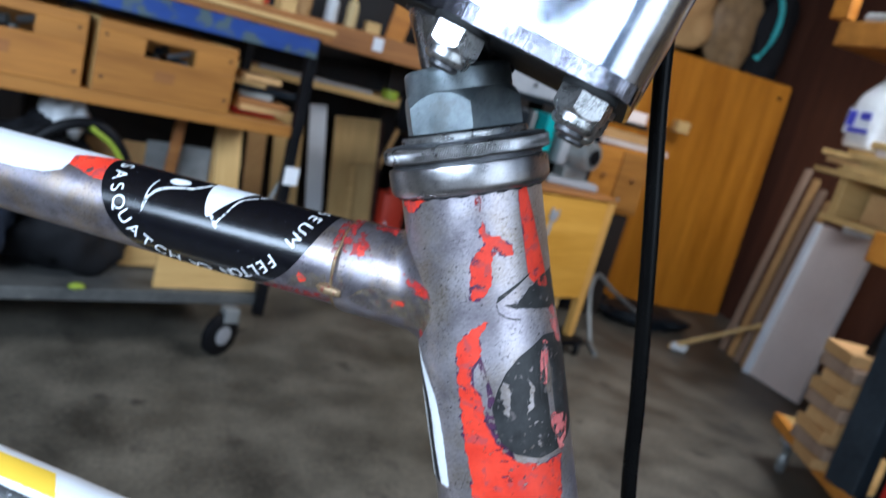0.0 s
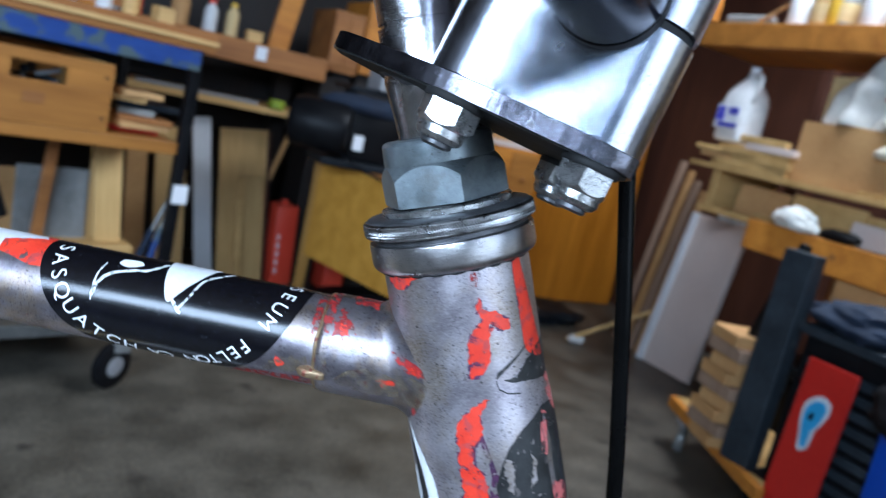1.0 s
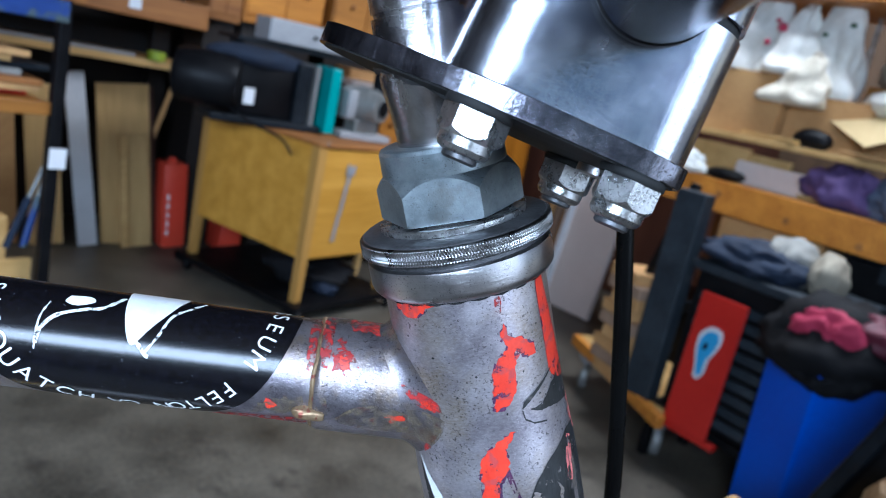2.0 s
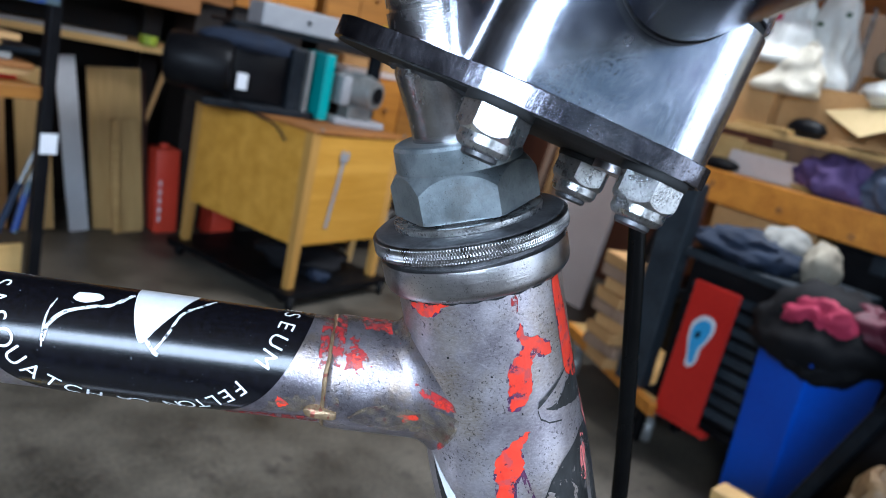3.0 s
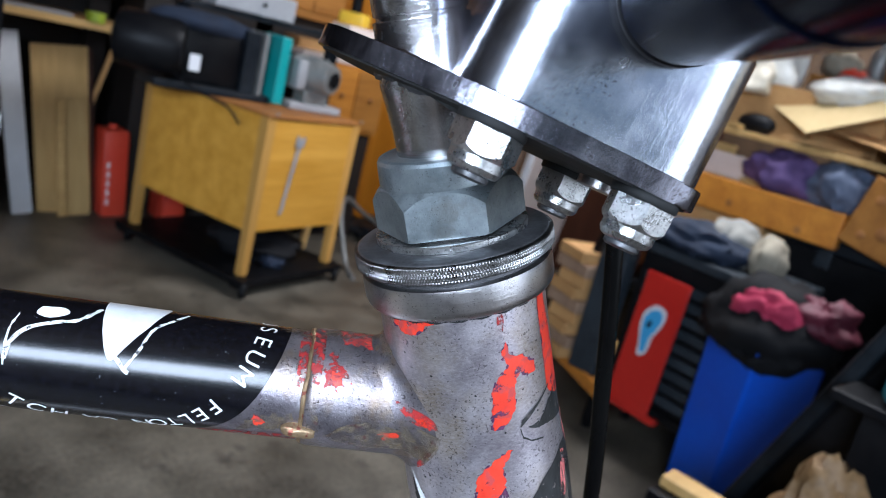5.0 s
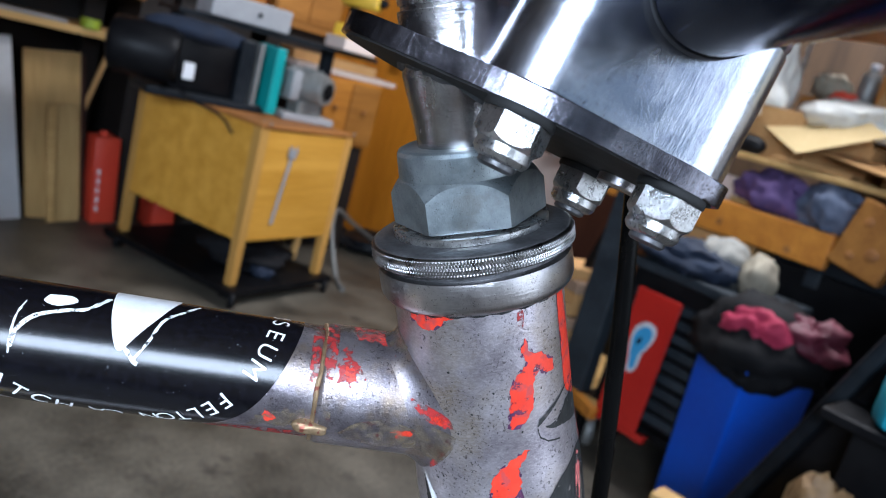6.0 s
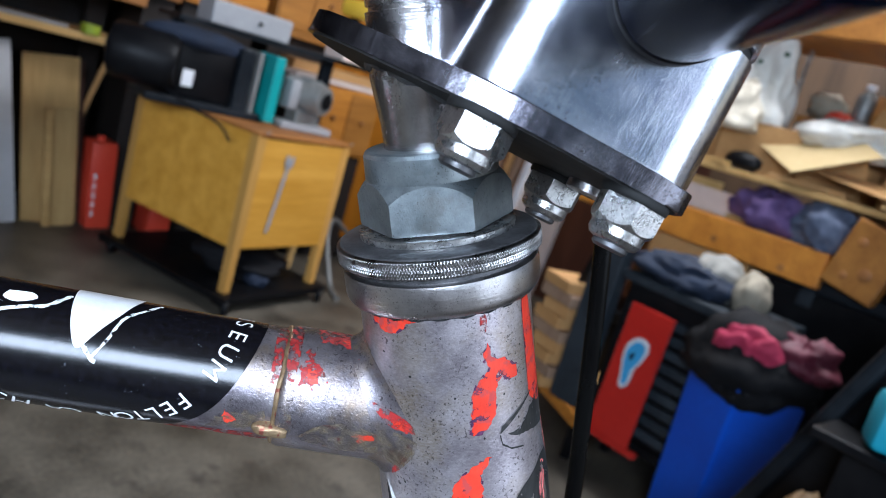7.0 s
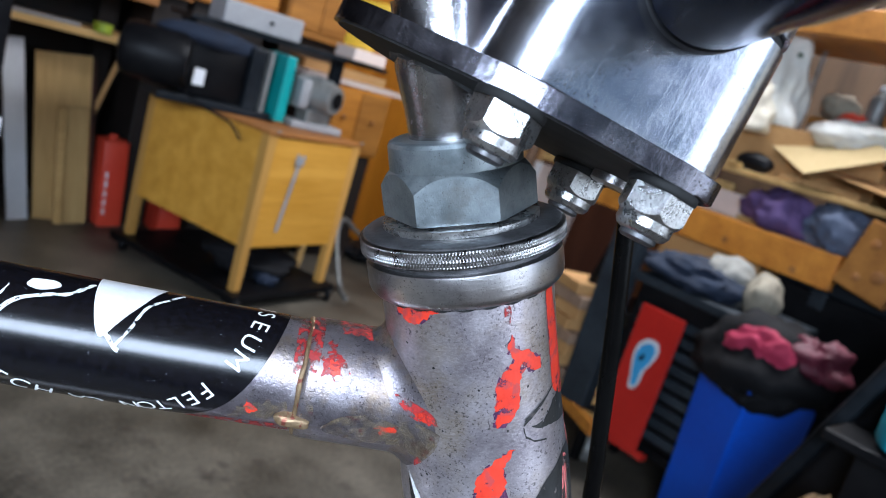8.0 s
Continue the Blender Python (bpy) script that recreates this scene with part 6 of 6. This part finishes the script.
for i, (y, mat) in enumerate(((1.55, PALEX), (1.16, CARD), (0.80, PALEX))):
    solo("wood_offcut", box((0.12, 0.26, 0.015), (0, 0, 0.0075), 0.002), mat, at(BX + 0.08, y, lz + 0.003, 0, 0, 20 * i - 14), "thin offcut lying on the ledge", "offcut", "ledge offcuts")
bz = 0.950
for x, y, l, h, lean, mat in ((0.075, 1.50, 0.34, 0.085, 8, PINKB), (0.10, 1.80, 0.30, 0.13, 5, PALEX), (0.13, 1.62, 0.26, 0.115, 3, PALE), (0.11, 2.10, 0.24, 0.12, 6, CARD)):
    solo("wood_offcut", box((0.018, l, h), (0, 0, h / 2), 0.002), mat, at(BX + x, y, bz + 0.001, 0, lean, 2), "pale offcut standing on edge behind the bench beam", "offcut", "offcuts on edge")
for i, (y, l, turn, mat) in enumerate(((2.13, 0.34, 1, PALEX), (2.09, 0.28, -2, PALE), (2.12, 0.32, 2, PALEX), (2.06, 0.24, -1, PINKB), (2.10, 0.22, 2, PALE))):
    solo("wood_offcut", box((0.034, l, 0.027), (0, 0, 0.0135), 0.003), mat, at(BX + 0.018, y, lz + 0.0005 + 0.0275 * i, 0, 0, turn), "pale offcut stacked before the jug", "offcut", "stacked offcuts")
bag(at(BX + 0.08, 1.26, bz), (0.15, 0.24, 0.15), PURPLE, "purple cloth stuffed under the ledge", 70, "crumpled_cloth", "cloth", 0.4, 2.2, 0.5)
bag(at(BX + 0.07, 1.06, bz), (0.14, 0.20, 0.155), PLAID, "blue-grey cloth stuffed under the ledge", 71, "crumpled_cloth", "cloth", 0.4, 2.2, 0.5)
bag(at(BX + 0.015, 1.86, bz), (0.08, 0.18, 0.085), BAGWHITE, "white plastic bag on the bench top", 72, sharp=0.5)
bag(at(BX + 0.04, 1.68, bz), (0.08, 0.16, 0.05), BLACKM, "black plastic case on the bench top", 73, "plastic_case", "case", 0.1, 1, 0)
for i in range(6):
    solo("wood_offcut", box((0.14, 0.18 + 0.04 * (i % 3), 0.016), (0, 0, 0.008), 0.002), (PALEX, CARD, BROWNW)[i % 3], at(BX + 0.14, 2.0 - 0.2 * i, bz + 0.002, 0, 0, (10, -15, 6, -8, 14, 0)[i]), "pale offcut on the bench top", "offcut", "bench offcuts")
for i, y in enumerate((2.20, 2.10, 2.02, 2.0, 1.88, 1.76, 1.62, 1.5, 1.3, 1.15)):
    if i % 2:
        bottle(at(BX + 0.12, y, 1.721), 0.045, 0.17, (WHITEP, PALEX, YELLOWP, GREYM)[i % 4], WHITEPAINT, "half-full bottle on the upper shelf", band=PAPER)
    else:
        can(at(BX + 0.12, y, 1.721), 0.05, 0.13, (WHITEP, PALEX, YELLOWP, GREYM)[i % 4], "paint tin on the upper shelf")
solo("wooden_box", box((0.18, 0.50, 0.265), (0, 0, 0.1325), 0.004), CRATEW, at(BX + 0.485, 1.19, lz), "brown wooden box at the back of the ledge", "box")
tz = lz + 0.267
bag(at(BX + 0.455, 1.365, tz), (0.12, 0.14, 0.11), CREAM, "cream cloth bundle on the brown box", 75, "crumpled_cloth", "cloth", 0.4, 2.0, 0.4)
bag(at(BX + 0.43, 1.30, tz), (0.06, 0.13, 0.045), REDCAN, "faded red rag on the brown box", 76, "rag", "cloth", 0.4, 2.2, 0.4)
bottle(at(BX + 0.455, 1.235, tz), 0.035, 0.16, GREYM, WHITEPAINT, "grey jar with a white lid on the brown box", "jar")
bottle(at(BX + 0.52, 1.09, tz), 0.04, 0.19, BROWNW, WHITEPAINT, "brown glass bottle on the brown box")
solo("wood_block", box((0.09, 0.13, 0.12), (0, 0, 0.06), 0.004), ORANGEW, at(BX + 0.46, 1.125, tz, 0, 0, 10), "orange pine block on the brown box", "wood block")
flask = thing("glass_jar", at(BX + 0.46, 1.015, tz), "round olive glass jar with a metal lid", "jar")
part("body", turned([(0.04, 0.0), (0.062, 0.01), (0.075, 0.06), (0.075, 0.11), (0.06, 0.16), (0.045, 0.18)], 32), LIMEGLASS, flask, "", True)
part("lid", turned([(0.047, 0.18), (0.048, 0.182), (0.048, 0.205), (0.044, 0.21)], 28), GREYM, flask, "", True)
solo("cardboard_sheet", box((0.006, 0.24, 0.20), (0, 0, 0.10), 0.001), CARD, at(BX + 0.235, 1.02, lz + 0.145, 12, 32, 14), "torn cardboard sheet propped over the cartons", "cardboard")
solo("paper_roll", turned([(0.026, -0.11), (0.028, -0.108), (0.028, 0.108), (0.026, 0.11)], 24, m=pose(0, 0, 0.028, 90)), GREYM, at(BX + 0.12, 2.44, 1.721, 0, 0, 6), "grey paper roll lying on the upper shelf", "paper roll", smooth=True)
solo("wooden_stick", tube([(0, 0.10, 0.008), (0, -0.16, 0.16)], 0.008, 10), CARD, at(BX + 0.10, 2.30, 1.721), "thin brown stick propped on the upper shelf", "stick", smooth=True)
hang = thing("steel_chain", at(BX + 0.30, 1.425, 1.425), "short steel chain hanging under the upper shelf", "chain")
for i in range(6):
    part("chain_link", tube([(0.012 * math.cos(a), 0, 0.022 * math.sin(a) + 0.04 * i) for a in [2 * math.pi * k / 12 for k in range(13)]], 0.004, 6), GREYM, hang, "", True)

# ---------------------------------------------------------------- cart under the bench
CART = at(2.044, 1.38, 0, 0, 0, -23.4)
cart = thing("wooden_cart", CART, "low wooden cart with casters under the bench", "cart")
part("deck", box((0.55, 0.72, 0.025), (0.285, 0.32, 0.185), 0.003), PALEX, cart)
part("edge_rail", box((0.03, 0.72, 0.045), (0.0, 0.30, 0.182), 0.004), ORANGEW, cart, "yellow pine edge rail")
for x, y in ((0.10, 0.08), (0.5, 0.02), (0.05, 0.6), (0.5, 0.6)):
    cst = part("caster", box((0.06, 0.06, 0.06), (x, y, 0.142), 0.006), GREYPAINT, cart)
    part("wheel", turned([(0.01, -0.016), (0.050, -0.016), (0.056, -0.008), (0.056, 0.008), (0.050, 0.016), (0.01, 0.016)], 28, m=pose(x, y, 0.056, 90, 0, 60)), GREYM, cst, "", True)
for i in range(9):
    solo("wood_offcut", box((0.20, 0.14 + 0.02 * ((i * 5) % 3), 0.042), (0, 0, 0.021), 0.004), (CARD, TAN, CARD)[i % 3], at(2.18, 1.62 + 0.01 * (i % 3), 0.199 + 0.0445 * i, 0, 0, -20 + (i * 37) % 14), "rough brown block in a stack on the cart", "offcut", "stacked blocks")
rk = thing("steel_rack", at(2.07, 1.43, 0.0), "dark grey steel rack with horizontal slats under the bench", "rack")
part("post", box((0.06, 0.11, 0.72), (0.03, 0.055, 0.56), 0.005), RACKM, rk, "broad dark grey post")
part("post", box((0.03, 0.03, 0.78), (0.08, 0.19, 0.56), 0.003, (14, 0, 0)), BLACKM, rk)
part("cabinet", box((0.30, 0.44, 0.48), (0.19, -0.25, 0.445), 0.006), BLACKM, rk, "dark cabinet body")
for i in range(9):
    part("slat", box((0.012, 0.38, 0.028), (0.034, -0.25, 0.24 + 0.046 * i), 0.003), RACKM, rk)
part("top_tray", box((0.34, 0.48, 0.03), (0.18, -0.25, 0.702), 0.005), RACKM, rk)
part("foot_rail", box((0.30, 0.50, 0.03), (0.18, -0.23, 0.187), 0.004), BLACKM, rk)
for x in (0.06, 0.3):
    for y in (-0.44, 0.0):
        part("leg", box((0.03, 0.03, 0.172), (x, y, 0.086), 0.003), BLACKM, rk)
rp = thing("enamel_sign", at(2.05, 1.258, 0.190, 0, 2, 0), "flat red enamelled plate with a blue sticker", "sign")
part("sheet", box((0.012, 0.160, 0.445), (0, 0, 0.2225), 0.003), REDPANEL, rp)
part("ledge", box((0.03, 0.22, 0.02), (0.012, 0, -0.011), 0.003), REDPANEL, rp)


def blob(points, x, mat, name, label):
    bm = bmesh.new()
    pts = curve_points([(0, y, z) for y, z in points] + [(0, *points[0])], 4)[:-1]
    a = [bm.verts.new((x, p.y, p.z)) for p in pts]
    b = [bm.verts.new((x - 0.002, p.y, p.z)) for p in pts]
    bm.faces.new(a)
    bm.faces.new(b[::-1])
    for i in range(len(a)):
        bm.faces.new((a[i], a[i - 1], b[i - 1], b[i]))
    return part(name, bm, mat, rp, label)


blob([(0.018, 0.345), (-0.006, 0.350), (-0.030, 0.340), (-0.036, 0.310), (-0.024, 0.270), (-0.012, 0.245), (-0.010, 0.200), (0.006, 0.175), (0.024, 0.178), (0.030, 0.215), (0.044, 0.270), (0.042, 0.315)], -0.0075, WHITEPAINT, "sticker_border", "white sticker border")
blob([(0.014, 0.330), (-0.010, 0.335), (-0.026, 0.315), (-0.016, 0.270), (-0.002, 0.240), (0.0, 0.195), (0.014, 0.188), (0.022, 0.215), (0.034, 0.270), (0.032, 0.305)], -0.0098, LIGHTBLUE, "sticker_print", "light blue printed shape")
blob([(0.016, 0.290), (0.004, 0.295), (0.006, 0.275), (0.018, 0.272)], -0.0121, BLACKM, "sticker_dot", "")
# blue bin with a black sack
bin_ = thing("blue_bin", at(2.033, 0.976, 0.0, 0, 0, -25.5), "blue plastic bin filled with a black sack", "bin")
body = prism([(-0.02, -0.112), (0.23, -0.112), (0.23, 0.112), (-0.02, 0.112)], 0.0, 0.565, 0.010)
for v in body.verts:
    k = 0.88 + 0.12 * v.co.z / 0.565
    v.co.x, v.co.y = 0.105 + (v.co.x - 0.105) * k, v.co.y * k
part("body", body, BLUEBIN, bin_)
part("rim", box((0.262, 0.236, 0.014), (0.105, 0, 0.560), 0.004), BLUEBIN, bin_)
sack = bag(at(2.12, 0.935, 0.505, 0, 0, -25), (0.36, 0.40, 0.26), BLACKCLOTH, "black sack bulging over the blue bin", 81, "black_sack", "bag", 0.35, 2.0, 0.3)
rim_path = [(0.150 * math.copysign(abs(math.cos(a)) ** 0.35, math.cos(a)), 0.140 * math.copysign(abs(math.sin(a)) ** 0.35, math.sin(a)), 0.045 + 0.012 * math.sin(3 * a)) for a in [2 * math.pi * k / 60 for k in range(61)]]
part("folded_edge", tube([(x, y, z) for x, y, z in rim_path], [0.014 + 0.005 * math.sin(k * 0.9) for k in range(61)], 10), BLACKCLOTH, sack, "", True)
bag(at(1.995, 0.925, 0.635), (0.07, 0.17, 0.10), PINKCLOTH, "raspberry red cloth on the black sack", 82, "crumpled_cloth", "cloth", 0.5, 2.0, 0.6)
bag(at(2.07, 0.795, 0.64), (0.12, 0.17, 0.11), MAROON, "maroon plastic bundle beside the black sack", 83, "crumpled_cloth", "cloth", 0.5, 2.0, 0.6)
bag(at(2.20, 1.28, 0.716), (0.24, 0.32, 0.10), BLUECLOTH, "navy cloth on the steel rack", 84, "crumpled_cloth", "cloth", 0.4, 2.0, 0.5)
bag(at(2.24, 1.19, 0.716), (0.15, 0.16, 0.14), GREYCLOTH, "grey-lilac cloth roll on the steel rack", 85, "crumpled_cloth", "cloth", 0.3, 1.8, 0.4)
bag(at(2.22, 1.06, 0.716), (0.13, 0.11, 0.14), CREAM, "cream cloth roll on the steel rack", 86, "crumpled_cloth", "cloth", 0.25, 1.6, 0.3)
carton(at(2.70, 1.45, 0.48), 0.30, 0.40, 0.36, "brown carton under the bench", flaps=False)
# Chests added; the tall black one stands in for shade under the bench.
for y, deep, high, label in ((1.52, 0.66, 0.46, "dark low chest under the bench"), (0.80, 0.74, 0.86, "tall black chest added for the shade under the bench")):
    chest = thing("added_chest", at(2.74, y, 0.0), label, "chest", "chests under the bench")
    part("body", box((0.40, deep, high - 0.05), (0, 0, (high - 0.05) / 2), 0.004), BLACKM, chest)
    part("lid", box((0.42, deep + 0.012, 0.046), (0, 0, high - 0.0235), 0.008), DARKM, chest)
    for k in (-0.3, 0.3):
        part("latch", box((0.010, 0.05, 0.06), (-0.206, k * deep, high - 0.07), 0.003), RACKM, chest, "grey steel latch")
# black tub at the near end, with odds and ends
tub = thing("black_tub", at(1.76, 0.692, 0.0, 19.6, 0, 0), "large black plastic tub leaning by the bin", "tub")
part("wall", box((0.34, 0.60, 0.98), (0, -0.20, 0.49), 0.03), BLACKM, tub)
part("rim", box((0.36, 0.035, 1.0), (0, 0.100, 0.50), 0.012), DARKM, tub)
part("lid", box((0.36, 0.62, 0.03), (0, -0.2, 0.99), 0.01), BLACKM, tub)
cy = thing("plastic_container", at(1.50, 0.405, 0.713, 0, 0, 32), "cyan plastic container standing on the shelf of the tub", "container")
part("body", box((0.08, 0.10, 0.11), (0, 0, 0.055), 0.018), CYANP, cy, "", True)
part("cap", turned([(0.018, 0.109), (0.018, 0.128)], 20), CYANP, cy, "", True)
solo("wood_shelf", box((0.20, 0.55, 0.02), (0, 0, 0.01), 0.003), BLACKM, at(1.54, 0.25, 0.690), "black ledge beside the tub", "shelf")
solo("shelf_stand", box((0.16, 0.50, 0.688), (0, 0, 0.344), 0.003), BLACKM, at(1.56, 0.22, 0.0), "black crate under the ledge", "crate")
bag(at(1.38, 0.45, 0.372), (0.13, 0.14, 0.235), KRAFT, "crumpled brown paper bag by the tub", 91, "paper_bag", "bag", 0.35, 1.8, 0.75)
solo("wood_plank", box((0.06, 0.34, 0.025), (0, 0, 0.0125), 0.004), PALEX, at(1.42, 0.58, 0.371, 0, 0, 6), "pale plank lying on a black crate", "board")
solo("storage_crate", box((0.16, 0.5, 0.37), (0, 0, 0.185), 0.005), BLACKM, at(1.42, 0.50, 0.0), "black crate carrying a plank", "crate")
